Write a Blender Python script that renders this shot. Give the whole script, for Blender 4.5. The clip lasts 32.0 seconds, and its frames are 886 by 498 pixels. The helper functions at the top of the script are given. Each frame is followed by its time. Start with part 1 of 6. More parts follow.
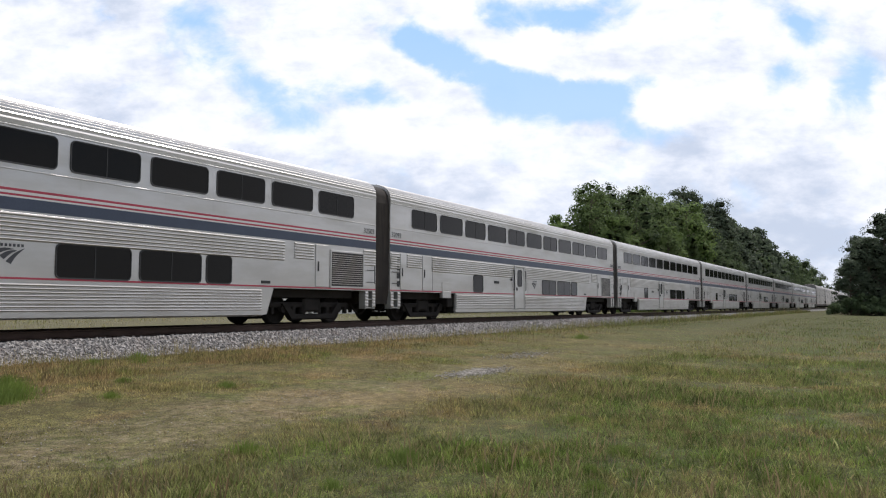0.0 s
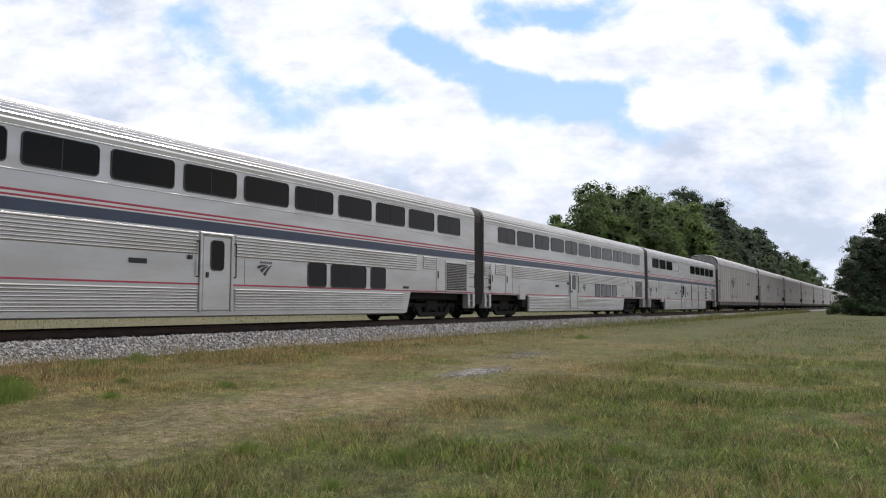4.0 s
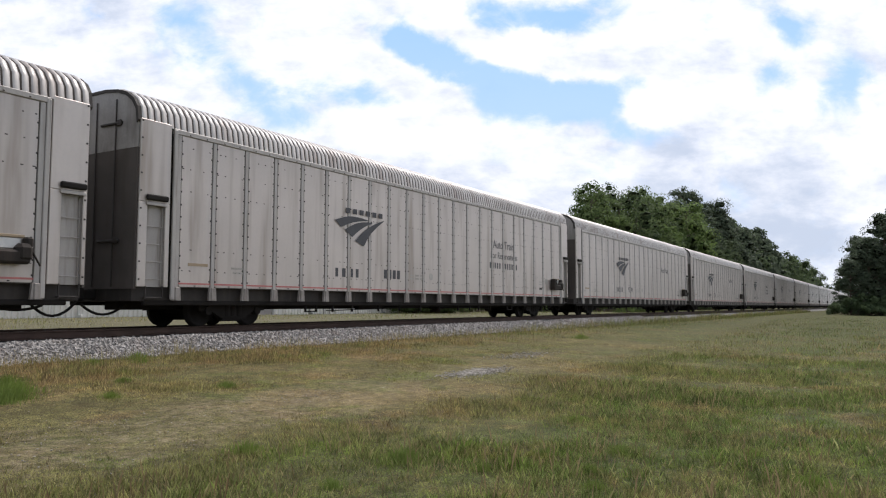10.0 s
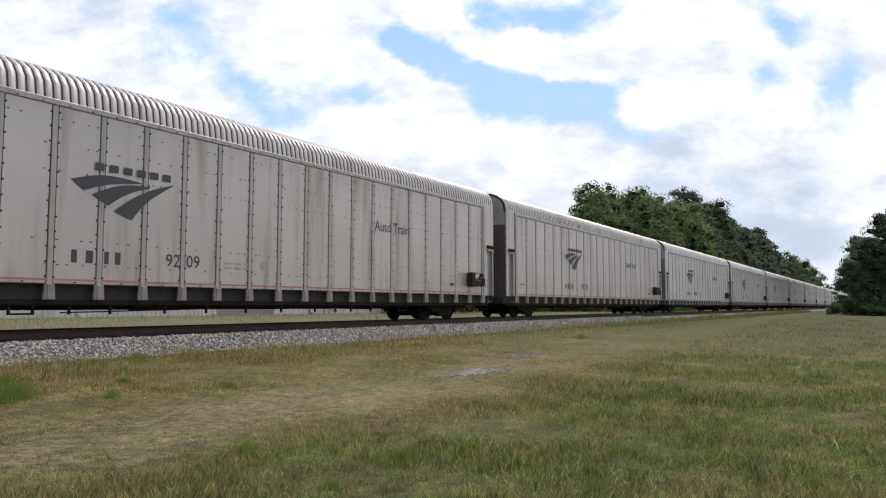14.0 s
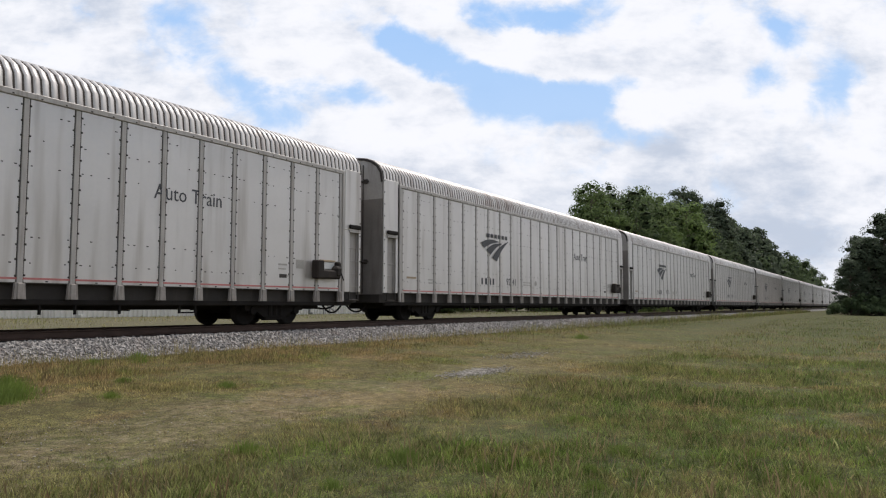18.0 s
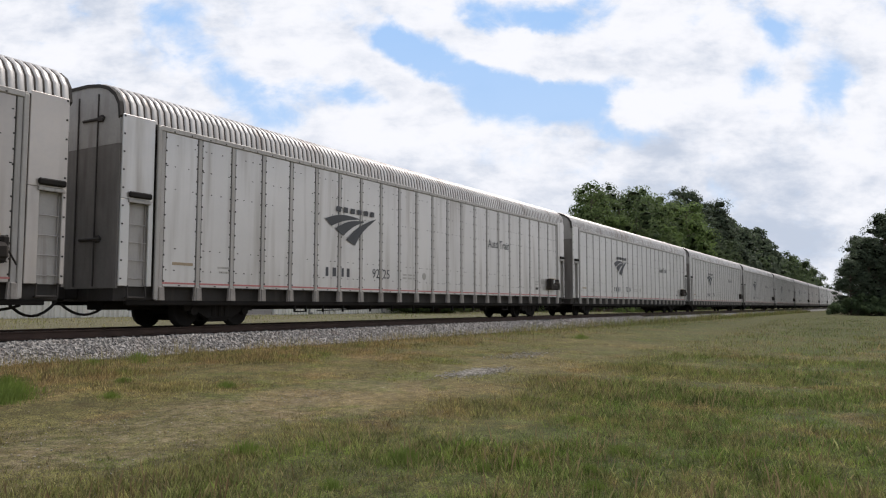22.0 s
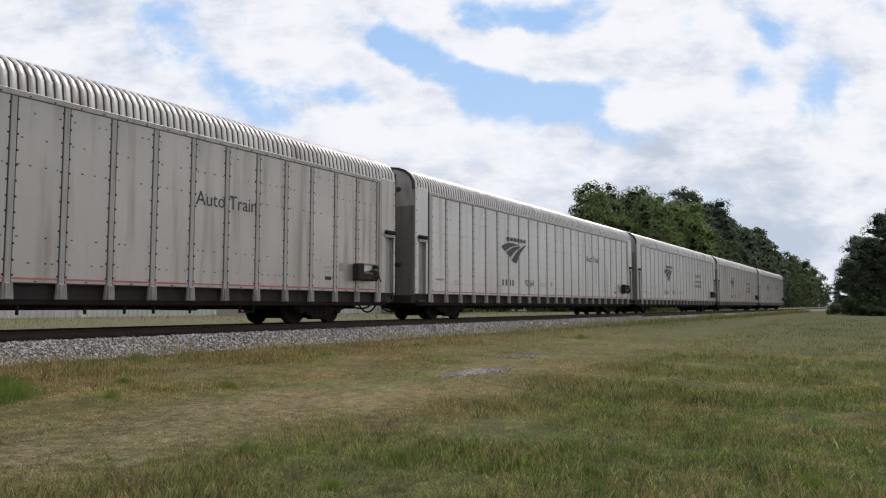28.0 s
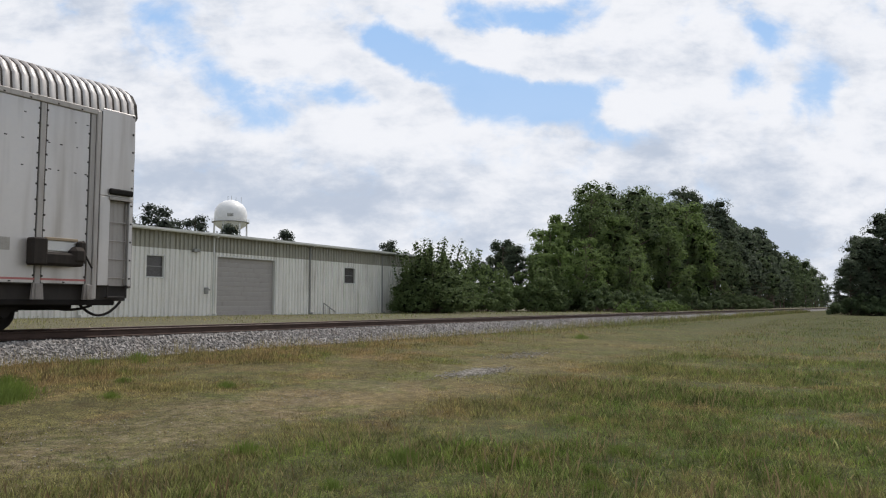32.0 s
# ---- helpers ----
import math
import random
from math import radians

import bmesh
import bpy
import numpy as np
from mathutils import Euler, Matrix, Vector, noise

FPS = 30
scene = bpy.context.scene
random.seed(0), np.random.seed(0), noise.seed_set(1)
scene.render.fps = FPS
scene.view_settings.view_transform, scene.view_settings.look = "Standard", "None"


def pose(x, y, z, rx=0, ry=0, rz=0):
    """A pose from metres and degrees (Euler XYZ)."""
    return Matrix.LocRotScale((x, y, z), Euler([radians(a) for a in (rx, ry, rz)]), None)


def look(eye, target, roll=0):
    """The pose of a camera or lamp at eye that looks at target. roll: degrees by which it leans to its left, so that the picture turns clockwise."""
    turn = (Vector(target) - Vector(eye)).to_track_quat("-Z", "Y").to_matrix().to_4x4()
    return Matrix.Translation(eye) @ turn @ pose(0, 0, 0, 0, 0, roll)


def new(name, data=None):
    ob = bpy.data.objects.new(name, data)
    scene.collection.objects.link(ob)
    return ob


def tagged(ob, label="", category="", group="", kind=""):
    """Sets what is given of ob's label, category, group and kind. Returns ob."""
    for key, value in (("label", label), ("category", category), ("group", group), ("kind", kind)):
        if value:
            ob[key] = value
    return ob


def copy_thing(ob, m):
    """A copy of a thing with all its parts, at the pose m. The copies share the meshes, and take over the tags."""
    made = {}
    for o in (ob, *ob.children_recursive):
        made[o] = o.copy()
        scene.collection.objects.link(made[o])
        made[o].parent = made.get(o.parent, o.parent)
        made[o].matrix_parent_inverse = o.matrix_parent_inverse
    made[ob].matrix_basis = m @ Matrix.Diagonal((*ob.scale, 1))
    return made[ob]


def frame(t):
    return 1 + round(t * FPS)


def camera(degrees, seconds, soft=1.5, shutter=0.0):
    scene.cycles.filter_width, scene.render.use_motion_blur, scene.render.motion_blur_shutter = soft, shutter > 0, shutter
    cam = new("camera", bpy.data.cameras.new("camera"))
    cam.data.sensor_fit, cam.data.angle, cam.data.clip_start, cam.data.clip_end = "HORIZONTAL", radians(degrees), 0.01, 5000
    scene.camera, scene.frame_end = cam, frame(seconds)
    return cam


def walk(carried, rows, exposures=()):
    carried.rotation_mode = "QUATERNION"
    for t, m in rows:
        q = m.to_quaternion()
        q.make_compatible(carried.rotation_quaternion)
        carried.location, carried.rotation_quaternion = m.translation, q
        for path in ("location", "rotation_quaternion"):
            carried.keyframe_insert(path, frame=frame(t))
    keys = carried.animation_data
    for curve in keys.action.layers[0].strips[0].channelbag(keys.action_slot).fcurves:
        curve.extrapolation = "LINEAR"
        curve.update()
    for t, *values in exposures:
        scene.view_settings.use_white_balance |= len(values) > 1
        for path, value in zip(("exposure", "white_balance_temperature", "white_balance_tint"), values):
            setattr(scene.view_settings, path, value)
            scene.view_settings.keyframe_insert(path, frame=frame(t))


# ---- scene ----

# Camera on a tripod beside a single railway track. The track runs along +x, rail top is z = 0, its centre line y = 16.67.
TRACK_Y = 16.67
EYE = Vector((0.0, 0.0, 0.542))
YAW, PITCH = 0.5359, 0.0761
AHEAD = Vector((math.cos(PITCH) * math.cos(YAW), math.cos(PITCH) * math.sin(YAW), math.sin(PITCH)))
cam = camera(61.2, 32.0, soft=1.15)
walk(cam, [(0.0, look(EYE, EYE + AHEAD * 10)), (32.0, look(EYE, EYE + AHEAD * 10))],
     exposures=[(0.0, 0.16, 6380, 13), (13.5, 0.19, 6400, 13), (16.8, 0.02, 6540, 12), (23.0, 0.02, 6540, 12), (32.0, -0.07, 6520, 11)])

# ---- light ----
SUN_AZ, SUN_EL = radians(-6), radians(58)
sun_dir = Vector((math.cos(SUN_AZ) * math.cos(SUN_EL), math.sin(SUN_AZ) * math.cos(SUN_EL), math.sin(SUN_EL)))
sun = new("sun", bpy.data.lights.new("sun", "SUN"))
sun.data.energy, sun.data.angle, sun.data.color = 3.0, radians(3.0), (1.0, 0.955, 0.89)
sun.matrix_world = look(sun_dir * 100, (0, 0, 0))


class Nodes:
    """Small helper round a node tree."""
    def __init__(self, tree):
        self.t = tree

    def add(self, kind, **values):
        n = self.t.nodes.new(kind)
        for key, value in values.items():
            if key in n.inputs:
                n.inputs[key].default_value = value
        return n

    def link(self, a, b):
        self.t.links.new(a, b)

    def math(self, op, a, b=None, clamp=False):
        n = self.t.nodes.new("ShaderNodeMath")
        n.operation, n.use_clamp = op, clamp
        for i, v in enumerate((a, b)):
            if v is None:
                continue
            if isinstance(v, (int, float)):
                n.inputs[i].default_value = v
            else:
                self.link(v, n.inputs[i])
        return n.outputs[0]

    def noise(self, vec, scale, detail=4.0, rough=0.55, warp=0.0):
        n = self.add("ShaderNodeTexNoise", Scale=scale, Detail=detail, Roughness=rough, Distortion=warp)
        if vec is not None:
            self.link(vec, n.inputs["Vector"])
        return n.outputs["Fac"]

    def remap(self, v, a, b, c=0.0, d=1.0, smooth=False):
        n = self.t.nodes.new("ShaderNodeMapRange")
        n.interpolation_type = "SMOOTHSTEP" if smooth else "LINEAR"
        for i, q in enumerate((a, b, c, d)):
            n.inputs[i + 1].default_value = q
        self.link(v, n.inputs[0])
        return n.outputs[0]

    def mix(self, f, a, b, mode="MIX"):
        n = self.t.nodes.new("ShaderNodeMix")
        n.data_type, n.blend_type = "RGBA", mode
        for sock, v in ((n.inputs[0], f), (n.inputs[6], a), (n.inputs[7], b)):
            if isinstance(v, (int, float)):
                sock.default_value = v
            elif isinstance(v, tuple):
                sock.default_value = (*v[:3], 1.0)
            else:
                self.link(v, sock)
        return n.outputs[2]

    def mapping(self, vec, loc=(0, 0, 0), rot=(0, 0, 0), scale=(1, 1, 1), kind="POINT"):
        n = self.t.nodes.new("ShaderNodeMapping")
        n.vector_type = kind
        n.inputs[1].default_value, n.inputs[2].default_value, n.inputs[3].default_value = loc, rot, scale
        self.link(vec, n.inputs[0])
        return n.outputs[0]


world = bpy.data.worlds.new("sky")
scene.world = world
world.use_nodes = True
world.node_tree.nodes.clear()
N = Nodes(world.node_tree)
sky = N.add("ShaderNodeTexSky")
sky.sky_type, sky.sun_disc, sky.sun_elevation, sky.sun_rotation = "NISHITA", False, SUN_EL, radians(90) - SUN_AZ
coord = N.add("ShaderNodeTexCoord")
cover = N.remap(N.noise(coord.outputs["Generated"], 3.2, 6, 0.6), 0.40, 0.56, smooth=True)
blue = N.add("ShaderNodeBackground", Strength=0.12)
white = N.add("ShaderNodeBackground", Color=(0.93, 0.96, 1.0, 1), Strength=0.85)
N.link(sky.outputs[0], blue.inputs[0])
both = N.add("ShaderNodeMixShader")
N.link(cover, both.inputs[0]), N.link(blue.outputs[0], both.inputs[1]), N.link(white.outputs[0], both.inputs[2])
N.link(both.outputs[0], N.add("ShaderNodeOutputWorld").inputs[0])


# ---- materials ----
def shader(name):
    m = bpy.data.materials.new(name)
    m.use_nodes = True
    m.node_tree.nodes.clear()
    n = Nodes(m.node_tree)
    out = n.add("ShaderNodeOutputMaterial")
    b = n.add("ShaderNodeBsdfPrincipled")
    n.link(b.outputs[0], out.inputs[0])
    return m, n, b, out


def surface(name, base, rough=0.6, metal=0.0, var=0.12, scale=1.5, fine=25.0, dirt=None, dirt_amount=0.0, streak=(5, 5, 0.5),
            bump=0.0, bump_scale=60.0, rand=0.0, spec=0.5, rough_var=0.1):
    """A painted, metal, wood or stone surface: base colour, variation at two scales, streaks of dirt, fine relief."""
    m, n, b, out = shader(name)
    vec = n.add("ShaderNodeTexCoord").outputs["Object"]
    info = n.add("ShaderNodeObjectInfo")
    shift = n.t.nodes.new("ShaderNodeVectorMath")
    shift.operation = "ADD"
    n.link(vec, shift.inputs[0])
    n.link(n.math("MULTIPLY", info.outputs["Random"], 37.0), shift.inputs[1])
    vec = shift.outputs[0]
    large, small = n.noise(vec, scale, 5), n.noise(vec, fine, 3)
    k = n.math("ADD", n.remap(large, 0.25, 0.75, 1 - var, 1 + var), n.remap(small, 0.3, 0.7, -var * 0.5, var * 0.5))
    if rand:
        k = n.math("MULTIPLY", k, n.remap(info.outputs["Random"], 0, 1, 1 - rand, 1 + rand))
    scaled = n.t.nodes.new("ShaderNodeVectorMath")
    scaled.operation = "SCALE"
    scaled.inputs[0].default_value = base
    n.link(k, scaled.inputs["Scale"])
    col = scaled.outputs[0]
    if dirt:
        s = n.noise(n.mapping(vec, scale=streak), 1.0, 3, 0.5)
        col = n.mix(n.remap(s, 0.55 - 0.2 * dirt_amount, 0.85, 0, min(1.0, dirt_amount * 1.6), True), col, dirt)
    n.link(col, b.inputs["Base Color"])
    n.link(n.remap(small, 0.3, 0.7, max(0.02, rough - rough_var), min(1, rough + rough_var)), b.inputs["Roughness"])
    b.inputs["Metallic"].default_value = metal
    b.inputs["Specular IOR Level"].default_value = spec
    if bump:
        bn = n.add("ShaderNodeBump", Strength=bump, Distance=0.02)
        n.link(n.noise(vec, bump_scale, 4), bn.inputs["Height"])
        n.link(bn.outputs[0], b.inputs["Normal"])
    return m


def stainless(name, base, rough, metal, wave):
    """Brushed stainless sheet: faint dents that wobble its reflections, dull stains and fine horizontal grain."""
    m, n, b, out = shader(name)
    vec = n.add("ShaderNodeTexCoord").outputs["Object"]
    stain = n.noise(n.mapping(vec, scale=(0.35, 1, 1.3)), 1.6, 6, 0.6)
    grain = n.noise(n.mapping(vec, scale=(2.0, 1, 60.0)), 1.0, 3)
    drips = n.noise(n.mapping(vec, scale=(7.0, 1, 0.35)), 1.0, 4, 0.6)
    col = n.mix(n.remap(stain, 0.38, 0.66, 0, 0.50, True), base, tuple(c * q for c, q in zip(base, (0.80, 0.78, 0.74))))
    col = n.mix(n.remap(drips, 0.58, 0.80, 0, 0.16, True), col, (0.30, 0.27, 0.24))
    n.link(col, b.inputs["Base Color"])
    n.link(n.math("ADD", n.remap(stain, 0.3, 0.7, rough - 0.06, rough + 0.10), n.remap(grain, 0.3, 0.7, -0.015, 0.015)), b.inputs["Roughness"])
    b.inputs["Metallic"].default_value = metal
    bn = n.add("ShaderNodeBump", Strength=wave, Distance=0.05)
    n.link(n.noise(n.mapping(vec, scale=(0.7, 1, 1.5)), 1.3, 2, 0.4), bn.inputs["Height"])
    n.link(bn.outputs[0], b.inputs["Normal"])
    return m


def leaf_material(name, dark, light, fine=0.3):
    m, n, b, out = shader(name)
    geo = n.add("ShaderNodeNewGeometry")
    info = n.add("ShaderNodeObjectInfo")
    vec = n.add("ShaderNodeTexCoord").outputs["Object"]
    f = n.math("ADD", n.math("MULTIPLY", geo.outputs["Random Per Island"], 0.35), n.remap(n.noise(vec, fine, 4), 0.3, 0.7, 0, 0.65))
    col = n.mix(f, dark, light)
    col = n.mix(n.math("MULTIPLY", info.outputs["Random"], 0.30), col, (0.060, 0.076, 0.040))
    n.link(col, b.inputs["Base Color"])
    b.inputs["Roughness"].default_value = 0.6
    b.inputs["Specular IOR Level"].default_value = 0.12
    tr = n.add("ShaderNodeBsdfTranslucent")
    n.link(col, tr.inputs[0])
    mx = n.add("ShaderNodeMixShader", Fac=0.5)
    n.link(b.outputs[0], mx.inputs[1]), n.link(tr.outputs[0], mx.inputs[2]), n.link(mx.outputs[0], out.inputs[0])
    return m


def zone_colour(n, vec):
    """Colours of the field: green, dry and reddish grass, and the worn dirt track that runs beside the railway."""
    sep = n.add("ShaderNodeSeparateXYZ")
    n.link(vec, sep.inputs[0])
    x, y = sep.outputs[0], sep.outputs[1]
    big, mid = n.noise(vec, 0.22, 4), n.noise(vec, 1.3, 5, 0.65)
    small = n.noise(vec, 9.0, 3)
    green = n.mix(n.remap(mid, 0.3, 0.7), (0.082, 0.118, 0.032), (0.180, 0.232, 0.065))
    dry = n.mix(n.remap(small, 0.3, 0.7), (0.245, 0.180, 0.080), (0.39, 0.292, 0.132))
    red = n.mix(n.remap(small, 0.35, 0.65), (0.265, 0.168, 0.080), (0.38, 0.245, 0.120))
    dry_f = n.math("ADD", n.remap(n.math("ADD", big, n.math("MULTIPLY", mid, 0.6)), 0.74, 1.0, 0.02, 0.46, True), n.math("MULTIPLY", n.remap(y, 3.2, 6.0, 0.0, 0.44), n.remap(x, 12, 40, 1, 0.2)))
    col = n.mix(dry_f, green, dry)
    blotch = n.remap(n.noise(vec, 0.55, 6, 0.68, 0.6), 0.53, 0.66, 0, 0.50, True)
    col = n.mix(blotch, col, red)
    col = n.mix(n.remap(n.noise(vec, 1.1, 5, 0.7, 0.8), 0.58, 0.68, 0, 0.6, True), col, (0.115, 0.085, 0.055))
    col = n.mix(n.remap(n.noise(vec, 0.75, 4, 0.6), 0.52, 0.66, 0, 0.55, True), col, (0.120, 0.185, 0.026))
    tone = n.t.nodes.new("ShaderNodeVectorMath")
    tone.operation = "SCALE"
    n.link(col, tone.inputs[0]), n.link(n.math("MULTIPLY", n.remap(n.noise(vec, 0.9, 8, 0.72), 0.3, 0.7, 0.68, 1.36), n.remap(n.noise(vec, 5.0, 4, 0.65), 0.33, 0.67, 0.60, 1.46)), tone.inputs["Scale"])
    col = tone.outputs[0]
    # greener and more even down the field
    col = n.mix(n.math("MULTIPLY", n.remap(x, 16, 55, 0, 0.80, True), n.remap(mid, 0.35, 0.65, 0.35, 1.0)), col, (0.080, 0.092, 0.029))
    # reddish weeds by the ballast
    near_track = n.math("MULTIPLY", n.remap(y, 9.6, 11.6, 0, 1, True), n.remap(mid, 0.42, 0.64, 0.0, 0.80))
    col = n.mix(n.math("MULTIPLY", near_track, n.math("MULTIPLY", n.remap(y, 14.5, 18, 1, 0), n.remap(x, 12, 42, 1, 0.15))), col, red)
    # the dirt track
    centre = n.math("SUBTRACT", y, n.math("ADD", n.math("MULTIPLY", x, 0.052), 6.55))
    centre = n.math("ADD", n.math("ABSOLUTE", centre), n.remap(mid, 0.3, 0.7, -0.55, 0.55))
    road = n.math("MULTIPLY", n.remap(centre, 0.55, 1.5, 1, 0, True), n.remap(x, 7, 22, 0.50, 0.08))
    road = n.math("MULTIPLY", road, n.remap(small, 0.35, 0.65, 0.15, 0.9))
    road = n.math("MULTIPLY", road, n.remap(n.noise(vec, 3.4, 7, 0.75, 0.5), 0.40, 0.60, 0.08, 1.25))
    dust = n.mix(n.remap(n.noise(vec, 30, 7, 0.85), 0.40, 0.60), (0.19, 0.140, 0.085), (0.52, 0.425, 0.30))
    return col, road, dust, small


def ground_material():
    m, n, b, out = shader("field_soil")
    vec = n.add("ShaderNodeTexCoord").outputs["Object"]
    col, road, dust, small = zone_colour(n, vec)
    tiny = n.noise(vec, 45.0, 3, 0.7)
    col = n.mix(n.remap(tiny, 0.42, 0.58, 0.05, 0.92), n.mix(1.0, col, (0.80, 0.79, 0.76), "MULTIPLY"), (0.045, 0.036, 0.023))
    sep = n.add("ShaderNodeSeparateXYZ")
    n.link(vec, sep.inputs[0])
    col = n.mix(road, col, dust)
    col = n.mix(n.remap(sep.outputs[1], 18.0, 19.0, 0, 0.75), col, (0.145, 0.136, 0.088))
    n.link(col, b.inputs["Base Color"])
    b.inputs["Roughness"].default_value = 0.95
    b.inputs["Specular IOR Level"].default_value = 0.15
    bn = n.add("ShaderNodeBump", Strength=0.9, Distance=0.05)
    n.link(n.noise(vec, 18, 6, 0.75), bn.inputs["Height"])
    n.link(bn.outputs[0], b.inputs["Normal"])
    return m


def grass_material():
    m, n, b, out = shader("grass_blades")
    vec = n.add("ShaderNodeTexCoord").outputs["Object"]
    isl = n.add("ShaderNodeNewGeometry").outputs["Random Per Island"]
    col, road, dust, small = zone_colour(n, vec)
    spot = n.noise(vec, 2.6, 4, 0.6)
    pick = n.math("ADD", isl, n.remap(spot, 0.3, 0.7, -0.22, 0.22))
    col = n.mix(n.remap(pick, 0.72, 0.80, 0, 0.50), col, (0.35, 0.29, 0.155))
    col = n.mix(n.remap(pick, 0.90, 0.96, 0, 0.60), col, (0.23, 0.155, 0.085))
    wob = n.math("FRACT", n.math("MULTIPLY", isl, 17.0))
    sc = n.t.nodes.new("ShaderNodeVectorMath")
    sc.operation = "SCALE"
    n.link(col, sc.inputs[0]), n.link(n.remap(wob, 0, 1, 0.50, 1.95), sc.inputs["Scale"])
    n.link(sc.outputs[0], b.inputs["Base Color"])
    b.inputs["Roughness"].default_value = 0.7
    b.inputs["Specular IOR Level"].default_value = 0.25
    tr = n.add("ShaderNodeBsdfTranslucent")
    n.link(sc.outputs[0], tr.inputs[0])
    mx = n.add("ShaderNodeMixShader", Fac=0.3)
    n.link(b.outputs[0], mx.inputs[1]), n.link(tr.outputs[0], mx.inputs[2]), n.link(mx.outputs[0], out.inputs[0])
    return m


def stone_material(name, a, c, rusty):
    m, n, b, out = shader(name)
    vec = n.add("ShaderNodeTexCoord").outputs["Object"]
    isl = n.add("ShaderNodeNewGeometry").outputs["Random Per Island"]
    f = n.math("MULTIPLY", n.math("ADD", isl, n.noise(vec, 18, 4)), 0.6)
    col = n.mix(f, a, c)
    col = n.mix(n.remap(n.noise(vec, 2.2, 4), 0.5, 0.75, 0, 0.5), col, rusty)
    n.link(col, b.inputs["Base Color"])
    b.inputs["Roughness"].default_value = 0.9
    bn = n.add("ShaderNodeBump", Strength=0.7, Distance=0.05)
    vo = n.add("ShaderNodeTexVoronoi", Scale=16.0)
    n.link(vec, vo.inputs["Vector"])
    n.link(vo.outputs["Distance"], bn.inputs["Height"])
    n.link(bn.outputs[0], b.inputs["Normal"])
    return m


M = {}
M["soil"] = ground_material()
M["grass"] = grass_material()
M["ballast"] = stone_material("grey_ballast", (0.070, 0.062, 0.057), (0.43, 0.405, 0.380), (0.17, 0.125, 0.10))
# the bed is smooth; the shade between stones is put into its darker colour
M["bed"] = stone_material("shaded_shoulder_ballast", (0.045, 0.042, 0.040), (0.20, 0.19, 0.18), (0.09, 0.07, 0.055))
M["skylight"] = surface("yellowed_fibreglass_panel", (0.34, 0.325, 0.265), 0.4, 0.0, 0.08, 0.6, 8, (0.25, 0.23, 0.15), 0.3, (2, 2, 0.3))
M["dark_ballast"] = stone_material("dark_rail_ballast", (0.035, 0.03, 0.027), (0.09, 0.075, 0.065), (0.06, 0.035, 0.025))
M["gravel"] = stone_material("pale_gravel", (0.14, 0.125, 0.105), (0.36, 0.335, 0.295), (0.2, 0.16, 0.12))
M["rail"] = surface("rusty_rail", (0.075, 0.045, 0.034), 0.7, 0.3, 0.3, 2, 40)
M["rail_top"] = surface("worn_rail_head", (0.13, 0.105, 0.09), 0.5, 0.4, 0.1, 2, 40)
M["tie"] = surface("creosoted_timber", (0.045, 0.034, 0.028), 0.9, 0, 0.3, 3, 30, bump=0.5, bump_scale=30, rand=0.3)
M["panel"] = surface("weathered_silver_paint", (0.585, 0.557, 0.536), 0.40, 0.50, 0.05, 0.8, 12, (0.24, 0.20, 0.16), 0.42, (2.6, 2.6, 0.22), rand=0.04)
M["panel_warm"] = surface("weathered_warm_lit_paint", (0.52, 0.468, 0.432), 0.41, 0.46, 0.06, 0.8, 12, (0.22, 0.175, 0.135), 0.5, (2.6, 2.6, 0.22), rand=0.04)
M["panel_pale"] = surface("clean_silver_paint", (0.585, 0.561, 0.540), 0.40, 0.48, 0.05, 0.8, 12, (0.28, 0.24, 0.2), 0.35, (2.6, 2.6, 0.22), rand=0.03)
M["post"] = surface("weathered_post_paint", (0.40, 0.372, 0.350), 0.50, 0.2, 0.10, 1.2, 20, (0.18, 0.15, 0.12), 0.4, (9, 9, 0.7))
M["galv"] = surface("galvanised_roof_sheet", (0.47, 0.445, 0.425), 0.5, 0.25, 0.10, 0.6, 14, (0.22, 0.165, 0.135), 0.5, (3, 0.6, 0.6))
M["galv_pale"] = surface("clean_roof_sheet", (0.54, 0.518, 0.50), 0.46, 0.3, 0.10, 0.6, 14, (0.22, 0.165, 0.135), 0.6, (3, 0.6, 0.6))
M["groove"] = surface("dark_roof_groove", (0.10, 0.082, 0.070), 0.8, 0.0, 0.25, 1.5, 14)
M["enddoor_pale"] = surface("faded_end_door", (0.205, 0.188, 0.176), 0.7, 0.1, 0.2, 0.9, 14, (0.12, 0.10, 0.09), 0.6, (3, 3, 0.5))
M["endtop_pale"] = surface("faded_end_door_top", (0.37, 0.352, 0.338), 0.65, 0.1, 0.15, 1.0, 14, (0.2, 0.18, 0.165), 0.5, (3, 3, 0.8))
M["foot"] = surface("dirty_post_foot", (0.30, 0.272, 0.25), 0.7, 0.1, 0.2, 2.0, 20, (0.10, 0.075, 0.06), 0.5, (6, 6, 2))
M["enddoor"] = surface("grimy_end_door", (0.085, 0.072, 0.064), 0.8, 0.05, 0.25, 0.9, 14, (0.07, 0.055, 0.045), 0.6, (3, 3, 0.5))
M["endtop"] = surface("pale_end_door_top", (0.30, 0.285, 0.27), 0.65, 0.1, 0.2, 1.0, 14, (0.12, 0.105, 0.095), 0.5, (3, 3, 0.8))
M["dark"] = surface("dark_underframe", (0.021, 0.0185, 0.017), 0.85, 0.0, 0.3, 2, 25, spec=0.15)
M["sill"] = surface("brown_black_sill", (0.030, 0.025, 0.022), 0.8, 0.0, 0.3, 1.5, 20, (0.07, 0.056, 0.046), 0.35)
